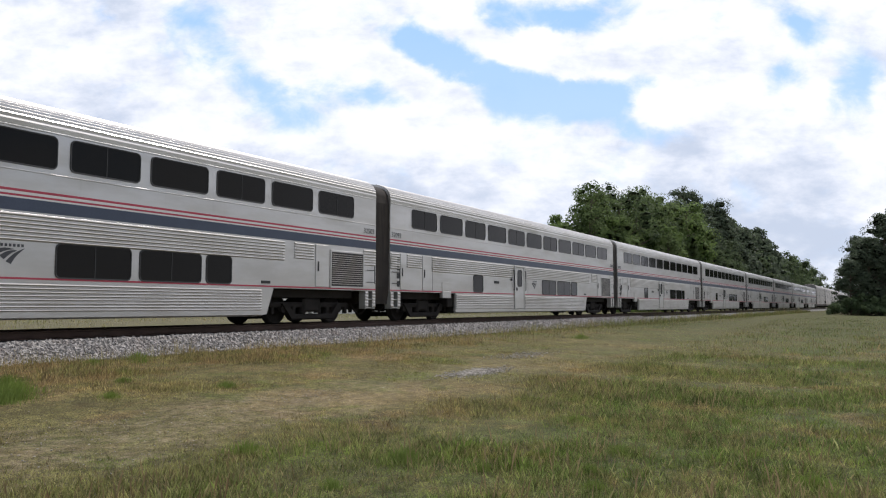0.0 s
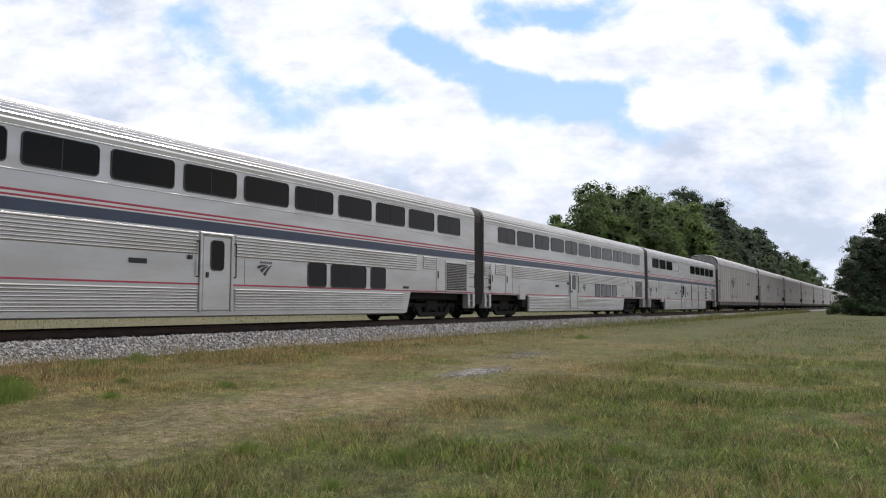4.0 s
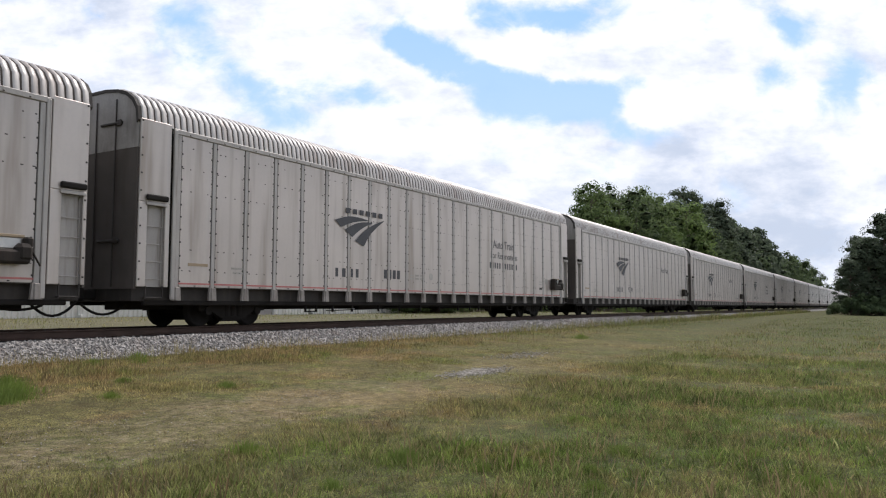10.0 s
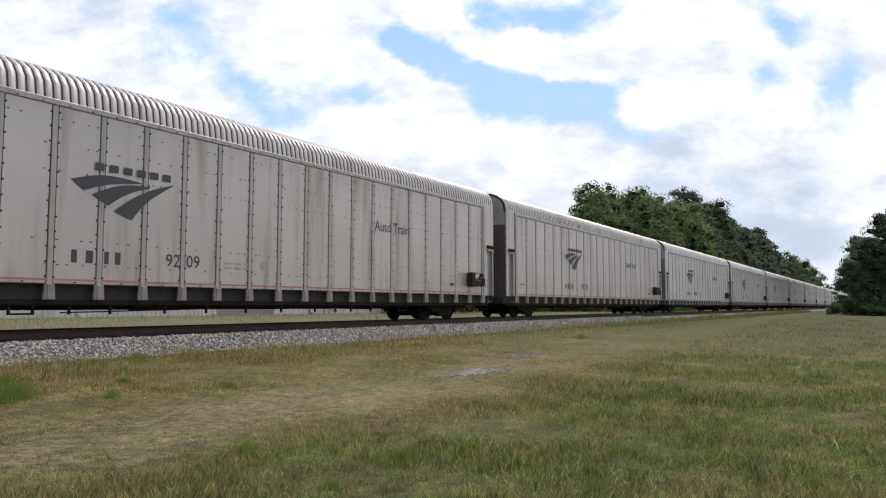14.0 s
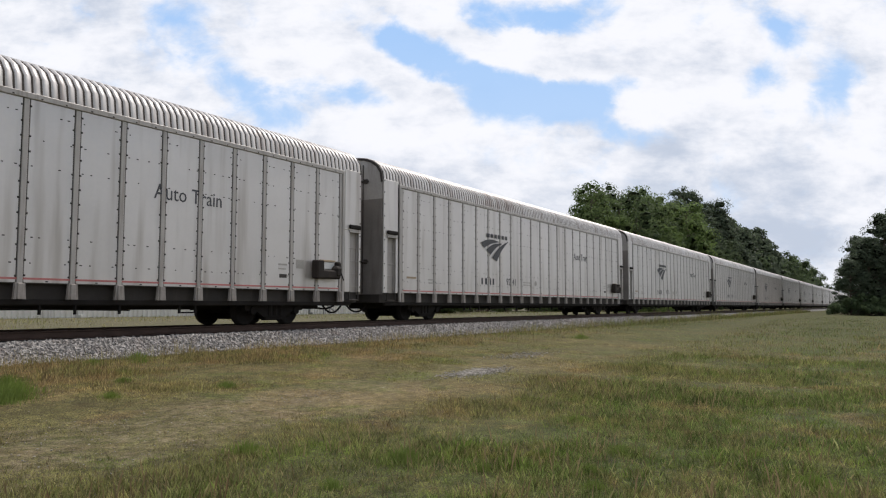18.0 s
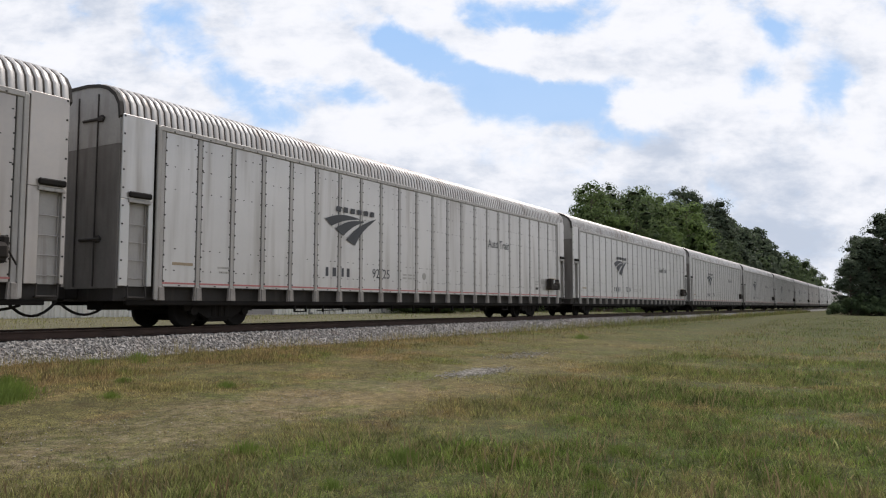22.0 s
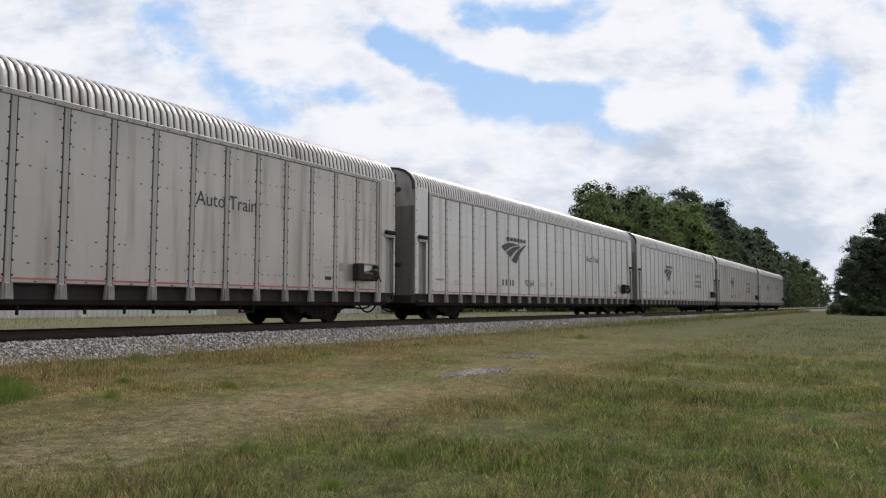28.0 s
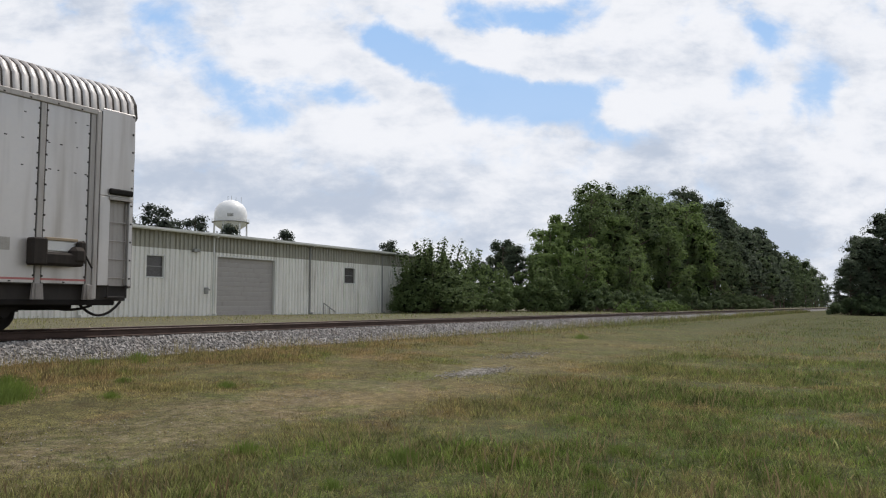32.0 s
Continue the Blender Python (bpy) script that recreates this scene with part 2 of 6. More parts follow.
M["bolt"] = surface("dark_bolts", (0.05, 0.042, 0.038), 0.7, 0.3, 0.2)
M["seam"] = surface("dark_seam", (0.060, 0.052, 0.046), 0.8, 0.0, 0.2)
M["wheel"] = surface("dusty_wheel_steel", (0.020, 0.0175, 0.016), 0.8, 0.0, 0.25, 3, 30, spec=0.15)
M["red"] = surface("faded_red_stripe", (0.40, 0.055, 0.085), 0.5, 0, 0.12, 1.5, 20, spec=0.25)
M["pink"] = surface("faded_pink_line", (0.46, 0.15, 0.14), 0.5, 0, 0.25, 1.5, 20)
M["blue"] = surface("dark_blue_stripe", (0.060, 0.074, 0.110), 0.4, 0, 0.12, 1.5, 20, spec=0.25)
M["pale_stripe"] = surface("white_pinstripe", (0.66, 0.64, 0.62), 0.45, 0, 0.08, 1.5, 20)
M["joint"] = surface("dark_panel_joint", (0.10, 0.095, 0.09), 0.6, 0.2, 0.2)
M["letter"] = surface("grey_lettering", (0.055, 0.055, 0.062), 0.6, 0, 0.15, 2, 30)
M["faint"] = surface("faint_lettering", (0.36, 0.34, 0.31), 0.6, 0, 0.2, 2, 30)
M["steel"] = stainless("brushed_stainless", (0.51, 0.496, 0.482), 0.36, 0.60, 0.12)
M["flute"] = stainless("bright_fluted_stainless", (0.53, 0.514, 0.498), 0.34, 0.80, 0.05)
M["glass"] = surface("dark_tinted_glass", (0.008, 0.007, 0.006), 0.08, 0, 0.1, 1, 8, rough_var=0.03, spec=0.12)
M["blind"] = surface("drawn_pale_blind", (0.58, 0.57, 0.54), 0.5, 0, 0.06, 1, 8)
M["gasket"] = surface("black_gasket", (0.02, 0.02, 0.02), 0.6)
M["rubber"] = surface("grimy_diaphragm", (0.032, 0.027, 0.024), 0.85, 0, 0.3, 1.5, 20, (0.08, 0.062, 0.05), 0.35, spec=0.2)
M["white"] = surface("white_notice", (0.7, 0.69, 0.66), 0.5, 0, 0.08)
M["tan"] = surface("tan_plate", (0.33, 0.25, 0.16), 0.6, 0, 0.15)
M["wallmetal"] = surface("cream_metal_siding", (0.79, 0.77, 0.715), 0.5, 0.0, 0.06, 0.5, 8, (0.34, 0.30, 0.23), 0.35, (2, 2, 0.25), rand=0.03)
M["trim"] = surface("pale_metal_trim", (0.62, 0.62, 0.58), 0.5, 0.0, 0.06)
M["shutter"] = surface("grey_roller_door", (0.36, 0.335, 0.31), 0.55, 0.0, 0.06, 0.6, 8, (0.2, 0.18, 0.15), 0.3)
M["pipe"] = surface("grey_downpipe", (0.26, 0.26, 0.24), 0.5, 0.1, 0.1)
M["roofmetal"] = surface("white_metal_roof", (0.62, 0.62, 0.60), 0.5, 0.1, 0.08)
M["tower"] = surface("white_tank_paint", (0.82, 0.82, 0.82), 0.45, 0, 0.05)
M["bark"] = surface("rough_bark", (0.10, 0.075, 0.055), 0.9, 0, 0.3, 3, 25, bump=0.6, bump_scale=20)
M["leaf"] = leaf_material("broad_leaves", (0.110, 0.155, 0.060), (0.160, 0.220, 0.078))
M["leaf_dark"] = leaf_material("dark_leaves", (0.092, 0.128, 0.062), (0.122, 0.166, 0.076))
M["leaf_light"] = leaf_material("fresh_leaves", (0.140, 0.205, 0.064), (0.205, 0.290, 0.086))
# the haze of distance is put into these greyer leaf colours
M["leaf_far"] = leaf_material("hazy_distant_leaves", (0.068, 0.084, 0.068), (0.09, 0.110, 0.082))
M["grey_pane"] = surface("grey_window_pane", (0.075, 0.070, 0.066), 0.25, 0, 0.12, 2, 20, rough_var=0.08)
M["needle"] = leaf_material("pine_needles", (0.082, 0.106, 0.070), (0.108, 0.138, 0.086))
M["straw"] = leaf_material("dry_stalks", (0.17, 0.105, 0.055), (0.46, 0.36, 0.20))
M["weed"] = leaf_material("weed_leaves", (0.14, 0.200, 0.045), (0.28, 0.365, 0.085), 9.0)


# ---- mesh helpers ----
class Shape:
    """Collects faces and becomes one mesh."""
    def __init__(self):
        self.v, self.f, self.smooth = [], [], False

    def face(self, pts):
        k = len(self.v)
        self.v += [tuple(p) for p in pts]
        self.f.append(tuple(range(k, k + len(pts))))
        return self

    def box(self, x0, x1, y0, y1, z0, z1, c=0.0):
        """A block with chamfered edges of size c."""
        c = min(c, (x1 - x0) * 0.45, (y1 - y0) * 0.45, (z1 - z0) * 0.45)
        k = len(self.v)
        if c <= 0:
            self.v += [(x, y, z) for x in (x0, x1) for y in (y0, y1) for z in (z0, z1)]
            self.f += [tuple(k + i for i in q) for q in ((0, 1, 3, 2), (4, 6, 7, 5), (0, 4, 5, 1), (2, 3, 7, 6), (0, 2, 6, 4), (1, 5, 7, 3))]
            return self
        idx = {}
        for i, x in enumerate((x0, x1)):
            for j, y in enumerate((y0, y1)):
                for l, z in enumerate((z0, z1)):
                    sx, sy, sz = (c if i == 0 else -c), (c if j == 0 else -c), (c if l == 0 else -c)
                    for a, p in enumerate(((x, y + sy, z + sz), (x + sx, y, z + sz), (x + sx, y + sy, z))):
                        idx[i, j, l, a] = len(self.v)
                        self.v.append(p)
        g = idx
        for i in (0, 1):
            self.f.append(tuple(g[i, j, l, 0] for j, l in ((0, 0), (0, 1), (1, 1), (1, 0))))
            self.f.append(tuple(g[j, i, l, 1] for j, l in ((0, 0), (1, 0), (1, 1), (0, 1))))
            self.f.append(tuple(g[j, l, i, 2] for j, l in ((0, 0), (0, 1), (1, 1), (1, 0))))
        for i in (0, 1):
            for j in (0, 1):
                self.f.append((g[i, j, 0, 0], g[i, j, 1, 0], g[i, j, 1, 1], g[i, j, 0, 1]))
                self.f.append((g[i, 0, j, 0], g[i, 1, j, 0], g[i, 1, j, 2], g[i, 0, j, 2]))
                self.f.append((g[0, i, j, 1], g[1, i, j, 1], g[1, i, j, 2], g[0, i, j, 2]))
                for l in (0, 1):
                    self.f.append((g[i, j, l, 0], g[i, j, l, 1], g[i, j, l, 2]))
        return self

    def stud(self, x, y, z, w, h):
        """A small four-sided bolt head facing -y."""
        k = len(self.v)
        self.v += [(x - w, y, z - h), (x + w, y, z - h), (x + w, y, z + h), (x - w, y, z + h), (x, y - 0.014, z)]
        self.f += [(k, k + 1, k + 4), (k + 1, k + 2, k + 4), (k + 2, k + 3, k + 4), (k + 3, k, k + 4)]
        return self

    def sweep(self, profile, xs, caps=True, offsets=None):
        """A (y, z) profile run along x through the stations xs; offsets move each station's points outward (y, z scaled)."""
        k, n = len(self.v), len(profile)
        for i, x in enumerate(xs):
            p = profile if offsets is None else offsets[i]
            self.v += [(x, y, z) for y, z in p]
        for i in range(len(xs) - 1):
            for j in range(n - 1):
                a = k + i * n + j
                self.f.append((a, a + 1, a + n + 1, a + n))
            if caps:
                a, b = k + i * n + n - 1, k + i * n
                self.f.append((a, b, b + n, a + n))
        if caps:
            self.f.append(tuple(k + j for j in range(n)))
            self.f.append(tuple(k + (len(xs) - 1) * n + j for j in range(n)))
        return self

    def tube(self, a, b, r0, r1=None, n=8, caps=True):
        a, b = Vector(a), Vector(b)
        r1 = r0 if r1 is None else r1
        q = (b - a).to_track_quat("Z", "Y")
        k = len(self.v)
        for p, r in ((a, r0), (b, r1)):
            for i in range(n):
                t = 2 * math.pi * i / n
                self.v.append(tuple(p + q @ Vector((r * math.cos(t), r * math.sin(t), 0))))
        for i in range(n):
            j = (i + 1) % n
            self.f.append((k + i, k + j, k + n + j, k + n + i))
        if caps:
            self.f.append(tuple(k + i for i in range(n)))
            self.f.append(tuple(k + n + i for i in range(n)))
        return self

    def lathe(self, rings, n=16, centre=(0, 0, 0), axis="z"):
        """Rings of (radius, height) round an axis."""
        k = len(self.v)
        for r, h in rings:
            for i in range(n):
                t = 2 * math.pi * i / n
                a, b = r * math.cos(t), r * math.sin(t)
                p = (a, b, h) if axis == "z" else (a, h, b)
                self.v.append((p[0] + centre[0], p[1] + centre[1], p[2] + centre[2]))
        for s in range(len(rings) - 1):
            for i in range(n):
                j = (i + 1) % n
                self.f.append((k + s * n + i, k + s * n + j, k + (s + 1) * n + j, k + (s + 1) * n + i))
        self.f.append(tuple(k + i for i in range(n)))
        self.f.append(tuple(k + (len(rings) - 1) * n + i for i in range(n)))
        return self

    def mesh(self, name, material, smooth=False):
        me = bpy.data.meshes.new(name)
        me.from_pydata(self.v, [], self.f)
        bm = bmesh.new()
        bm.from_mesh(me)
        bmesh.ops.recalc_face_normals(bm, faces=bm.faces)
        bm.to_mesh(me)
        bm.free()
        me.materials.append(M[material])
        if smooth:
            me.polygons.foreach_set("use_smooth", [True] * len(me.polygons))
        return me


def part(name, shape, material, parent, label="", at=None, smooth=False):
    """Links a shape (or a mesh already made) as one mesh object under a thing or part."""
    me = shape if isinstance(shape, bpy.types.Mesh) else shape.mesh(name, material, smooth)
    ob = new(name, me)
    ob.parent = parent
    if at is not None:
        ob.location = at
    if label:
        ob["label"] = label
    return ob


def raw_mesh(name, verts, faces, material, normals=None):
    me = bpy.data.meshes.new(name)
    me.from_pydata(verts, [], faces)
    me.materials.append(M[material])
    if normals is not None:
        me.polygons.foreach_set("use_smooth", [True] * len(me.polygons))
        me.normals_split_custom_set_from_vertices(normals)
    return me


def lettering(text, size, material, name):
    """A word as a flat mesh in the xz plane, facing -y, its start at the origin."""
    cu = bpy.data.curves.new(name, "FONT")
    cu.body, cu.size, cu.extrude, cu.resolution_u = text, size, 0.002, 2
    tmp = new(name, cu)
    me = bpy.data.meshes.new_from_object(tmp.evaluated_get(bpy.context.evaluated_depsgraph_get()))
    me.transform(Matrix.Rotation(radians(90), 4, "X"))
    bpy.data.objects.remove(tmp)
    me.name = name
    me.materials.clear()
    me.materials.append(M[material])
    return me


def ground_z(x, y):
    """Height of the field: it rises gently to the ballast, and lies at rail level beyond the track."""
    if y < 18:
        return -0.93 + 0.36 * min(1.0, max(0.0, (y - 2.0) / 11.5)) - (0.0 if y < 14.4 else 0.25)
    return -0.30 + 0.25 * min(1.0, (y - 18) / 6.0)


# ---- sky with drifting clouds ----
def sky_backdrop():
    """A far dome before the camera; its own x axis is the middle of the view."""
    s, R = Shape(), 3500.0
    az = [radians(a) for a in range(-84, 85, 7)]
    el = [radians(e) for e in (-1.5, 2, 6, 11, 17, 24, 31, 38, 45)]
    grid = [[(R * math.cos(a) * math.cos(e), R * math.sin(a) * math.cos(e), R * math.sin(e)) for a in az] for e in el]
    for i in range(len(el) - 1):
        for j in range(len(az) - 1):
            s.face((grid[i][j], grid[i][j + 1], grid[i + 1][j + 1], grid[i + 1][j]))
    m = bpy.data.materials.new("cloudy_sky")
    m.use_nodes = True
    m.node_tree.nodes.clear()
    m.cycles.emission_sampling = "NONE"
    n = Nodes(m.node_tree)
    obj = n.add("ShaderNodeTexCoord").outputs["Object"]
    unit = n.t.nodes.new("ShaderNodeVectorMath")
    unit.operation = "NORMALIZE"
    n.link(obj, unit.inputs[0])
    d = unit.outputs[0]
    sep = n.add("ShaderNodeSeparateXYZ")
    n.link(d, sep.inputs[0])
    ahead = n.math("MAXIMUM", sep.outputs[0], 0.08)
    u = n.math("SUBTRACT", 0.784, n.math("MULTIPLY", n.math("DIVIDE", sep.outputs[1], ahead), 1.326))
    v = n.math("SUBTRACT", 0.542, n.math("MULTIPLY", n.math("DIVIDE", sep.outputs[2], ahead), 1.326))
    comb = n.add("ShaderNodeCombineXYZ")
    n.link(u, comb.inputs[0]), n.link(v, comb.inputs[1])
    flat = comb.outputs[0]
    warp_n = n.add("ShaderNodeTexNoise", Scale=7.0, Detail=5.0, Roughness=0.6)
    n.link(flat, warp_n.inputs["Vector"])
    wv = n.t.nodes.new("ShaderNodeVectorMath")
    wv.operation = "MULTIPLY_ADD"
    n.link(warp_n.outputs["Color"], wv.inputs[0])
    wv.inputs[1].default_value = (0.11, 0.08, 0)
    n.link(flat, wv.inputs[2])
    warped = n.mapping(wv.outputs[0], loc=(-0.055, -0.04, 0))

    def blob(cx, cy, rx, ry, turn):
        g = n.t.nodes.new("ShaderNodeTexGradient")
        g.gradient_type = "SPHERICAL"
        n.link(n.mapping(warped, (cx, cy, 0), (0, 0, radians(turn)), (rx, ry, 1), "TEXTURE"), g.inputs[0])
        return g.outputs[1]

    def total(rows):
        out = None
        for *shape, weight in rows:
            b = n.math("MULTIPLY", blob(*shape), weight)
            out = b if out is None else n.math("ADD", out, b)
        return out

    gaps = total([(0.95, 0.168, 0.21, 0.080, 14, 1.5), (0.80, 0.090, 0.12, 0.055, 22, 1.15), (1.08, 0.165, 0.11, 0.055, -18, 0.95), (1.14, 0.228, 0.12, 0.042, 12, 1.0),
                  (1.00, 0.010, 0.18, 0.048, 0, 1.3), (0.88, 0.03, 0.08, 0.05, 60, 0.75), (0.73, 0.055, 0.11, 0.045, 25, 0.85), (0.645, 0.150, 0.12, 0.050, -5, 1.0),
                  (0.49, 0.185, 0.11, 0.060, 15, 1.1), (0.42, 0.115, 0.13, 0.050, 30, 0.75), (0.30, 0.075, 0.10, 0.070, 0, 0.55), (0.36, 0.015, 0.16, 0.045, 0, 0.55),
                  (1.43, 0.035, 0.11, 0.055, 30, 0.95), (1.54, 0.140, 0.065, 0.12, 0, 1.0), (1.40, 0.120, 0.07, 0.05, 10, 0.65), (1.30, 0.175, 0.08, 0.05, 0, 0.4),
                  (0.985, 0.088, 0.15, 0.055, 8, -1.8), (0.62, 0.085, 0.16, 0.055, 22, -0.7), (1.25, 0.09, 0.14, 0.09, 30, -0.6), (0.78, 0.165, 0.10, 0.05, 30, -0.8),
                  (1.19, 0.185, 0.09, 0.04, 10, -0.5)])
    puffs = n.noise(n.mapping(flat, rot=(0, 0, radians(-14)), scale=(1.0, 1.45, 1.0)), 9.0, 11, 0.60, 0.25)
    clear = n.remap(n.math("ADD", gaps, n.math("MULTIPLY", n.math("SUBTRACT", puffs, 0.5), 2.3)), 0.10, 0.98, 0, 0.95, True)
    blue_sky = n.mix(n.remap(sep.outputs[2], 0.0, 0.45), (0.62, 0.78, 0.97), (0.29, 0.54, 0.94))
    shade = total([(0.12, 0.18, 0.34, 0.10, -4, 0.40), (1.36, 0.40, 0.40, 0.19, 10, 0.75), (0.75, 0.36, 0.45, 0.10, 6, 0.55),
                   (0.35, 0.33, 0.40, 0.10, 4, 0.6), (1.22, 0.26, 0.16, 0.05, 10, 0.3), (0.20, 0.02, 0.35, 0.08, 0, 0.4)])
    soft = n.noise(n.mapping(flat, scale=(1.0, 1.9, 1.0)), 8.0, 9, 0.60, 0.1)
    grey = n.remap(n.math("ADD", n.math("MULTIPLY", shade, 0.9), n.math("MULTIPLY", n.math("SUBTRACT", soft, 0.5), 2.0)), -0.18, 0.75, 0, 1, True)
    cloud = n.mix(grey, (0.93, 0.955, 1.0), (0.54, 0.615, 0.735))
    col = n.mix(clear, cloud, blue_sky)
    glow = n.add("ShaderNodeEmission", Strength=1.0)
    n.link(col, glow.inputs[0])
    # the dome thins out into the open sky at its rim
    rim = n.math("MULTIPLY", n.remap(sep.outputs[2], 0.55, 0.69, 1, 0, True), n.remap(sep.outputs[0], 0.12, 0.35, 0, 1, True))
    tr = n.add("ShaderNodeBsdfTransparent")
    mx = n.add("ShaderNodeMixShader")
    n.link(rim, mx.inputs[0]), n.link(tr.outputs[0], mx.inputs[1]), n.link(glow.outputs[0], mx.inputs[2])
    n.link(mx.outputs[0], n.add("ShaderNodeOutputMaterial").inputs[0])
    M["sky"] = m
    ob = new("backdrop", s.mesh("backdrop", "sky"))
    return tagged(ob, "bright broken white clouds with gaps of blue sky", "sky", kind="structure")


backdrop = sky_backdrop()


# ---- ground ----
def build_ground():
    ys = [-4000, -1500, -500, -150, -50, -20, -8, -3] + [i * 0.5 for i in range(-4, 30)] + [14.4, 14.6, 16, 18.0, 18.6] + \
         [20, 22, 24, 27, 30, 34, 38, 45, 60, 90, 150, 300, 700, 1800, 4000]
    ys = sorted(set(ys))
    xs = sorted(set([-4000, -1500, -500, -150, -60, -25, -10] + [i * 0.5 for i in range(-8, 90)] + [46, 50, 56, 64, 75, 90, 110, 140, 180, 240, 340, 500, 800, 1500, 2500, 4000]))
    verts = []
    for x in xs:
        for y in ys:
            b = 0.035 * noise.noise((x * 0.6, y * 0.6, 0)) + 0.02 * noise.noise((x * 2.1, y * 2.1, 4)) if abs(x) < 60 and abs(y) < 14 else 0
            verts.append((x, y, ground_z(x, y) + b))
    n = len(ys)
    faces = [(i * n + j, (i + 1) * n + j, (i + 1) * n + j + 1, i * n + j + 1) for i in range(len(xs) - 1) for j in range(n - 1)]
    me = raw_mesh("ground", verts, faces, "soil")
    me.polygons.foreach_set("use_smooth", [True] * len(me.polygons))
    tagged(new("ground", me), "rough mown field of green and dry grass with a worn dirt track", "field", kind="structure")


build_ground()


# ---- track ----
def build_track():
    y = TRACK_Y
    bed = Shape().sweep([(y - 2.55, -0.72), (y - 2.45, -0.56), (y - 1.72, -0.235), (y - 1.36, -0.215), (y + 1.36, -0.215), (y + 1.9, -0.25),
                         (y + 2.6, -0.5), (y + 2.6, -0.72)], [-400, -20, 0, 20, 60, 200, 1700])
    tagged(new("ballast_bed", bed.mesh("ballast_bed", "bed")), "grey crushed stone ballast bed under the rails", "ballast", kind="structure")
    # a thin strip of darker ballast between the rails
    stain = Shape().sweep([(y - 1.38, -0.24), (y - 1.38, -0.200), (y + 1.38, -0.200), (y + 1.38, -0.24)], [-400, 0, 60, 1700])
    tagged(new("track_bed", stain.mesh("track_bed", "dark_ballast")), "dark ballast between the rails", "ballast", kind="structure")
    # loose stones on the near shoulder
    rng = np.random.default_rng(3)
    vs, fs = [], []
    octa = np.array([(1, 0, 0), (-1, 0, 0), (0, 1, 0), (0, -1, 0), (0, 0, 1), (0, 0, -1)], float)
    tri = [(0, 2, 4), (2, 1, 4), (1, 3, 4), (3, 0, 4), (2, 0, 5), (1, 2, 5), (3, 1, 5), (0, 3, 5)]
    for i in range(26000):
        x = 5.5 + 47.0 * rng.random() ** 1.35
        yy = y - 2.75 + 1.36 * rng.random()
        slope = -0.56 if yy < y - 2.45 else (-0.56 + 0.325 * (yy - y + 2.45) / 0.73 if yy < y - 1.72 else -0.225)
        r = (0.022 + 0.034 * rng.random() ** 1.3) * (1.0 + x / 90)
        p = octa * (r * (0.7 + 0.7 * rng.random((6, 1)))) * np.array((1, 1, 0.8))
        a = rng.random(2) * 6.28
        rot = np.array(Euler((a[0], a[1], a[0] * 2)).to_matrix())
        k = len(vs)
        vs += [tuple(q) for q in p @ rot.T + np.array((x, yy, slope + r * 0.3))]
        fs += [(k + a0, k + b0, k + c0) for a0, b0, c0 in tri]
    tagged(new("ballast_stones", raw_mesh("ballast_stones", vs, fs, "ballast")), "loose angular grey ballast stones on the shoulder", "ballast stones", kind="stuff")
    track = tagged(new("railway_track"), "single line of rusty steel rails on dark timber ties", "railway track", kind="structure")
    head = [(-0.036, -0.030), (-0.036, -0.008), (-0.028, 0.0), (0.028, 0.0), (0.036, -0.008), (0.036, -0.030), (0.010, -0.045), (0.009, -0.140),
            (0.070, -0.158), (0.070, -0.172), (-0.070, -0.172), (-0.070, -0.158), (-0.009, -0.140), (-0.010, -0.045)]
    stations = [-400, -50, 0, 20, 40, 80, 200, 600, 1700]
    for dy in (-0.753, 0.753):
        rail = part("rail", Shape().sweep([(y + dy + a, b) for a, b in head], stations), "rail", track)
        part("rail_head", Shape().sweep([(y + dy - 0.026, 0.0005), (y + dy - 0.022, 0.003), (y + dy + 0.022, 0.003), (y + dy + 0.026, 0.0005)], stations), "rail_top", rail,
             "wheel-polished rail head")
    return track


railway = build_track()


# ---- rolling stock ----
RACK_LEN, COACH_LEN = 28.65, 25.9
HALF = 1.60


def wheel_mesh(r):
    return Shape().lathe([(0.10, -0.06), (0.12, -0.02), (r * 0.78, -0.03), (r * 0.86, -0.065), (r * 0.985, -0.065), (r, 0.055), (r + 0.03, 0.065), (r + 0.03, 0.085),
                          (r * 0.8, 0.085), (0.12, 0.06)], 18, axis="y").mesh("wheel", "wheel", True)


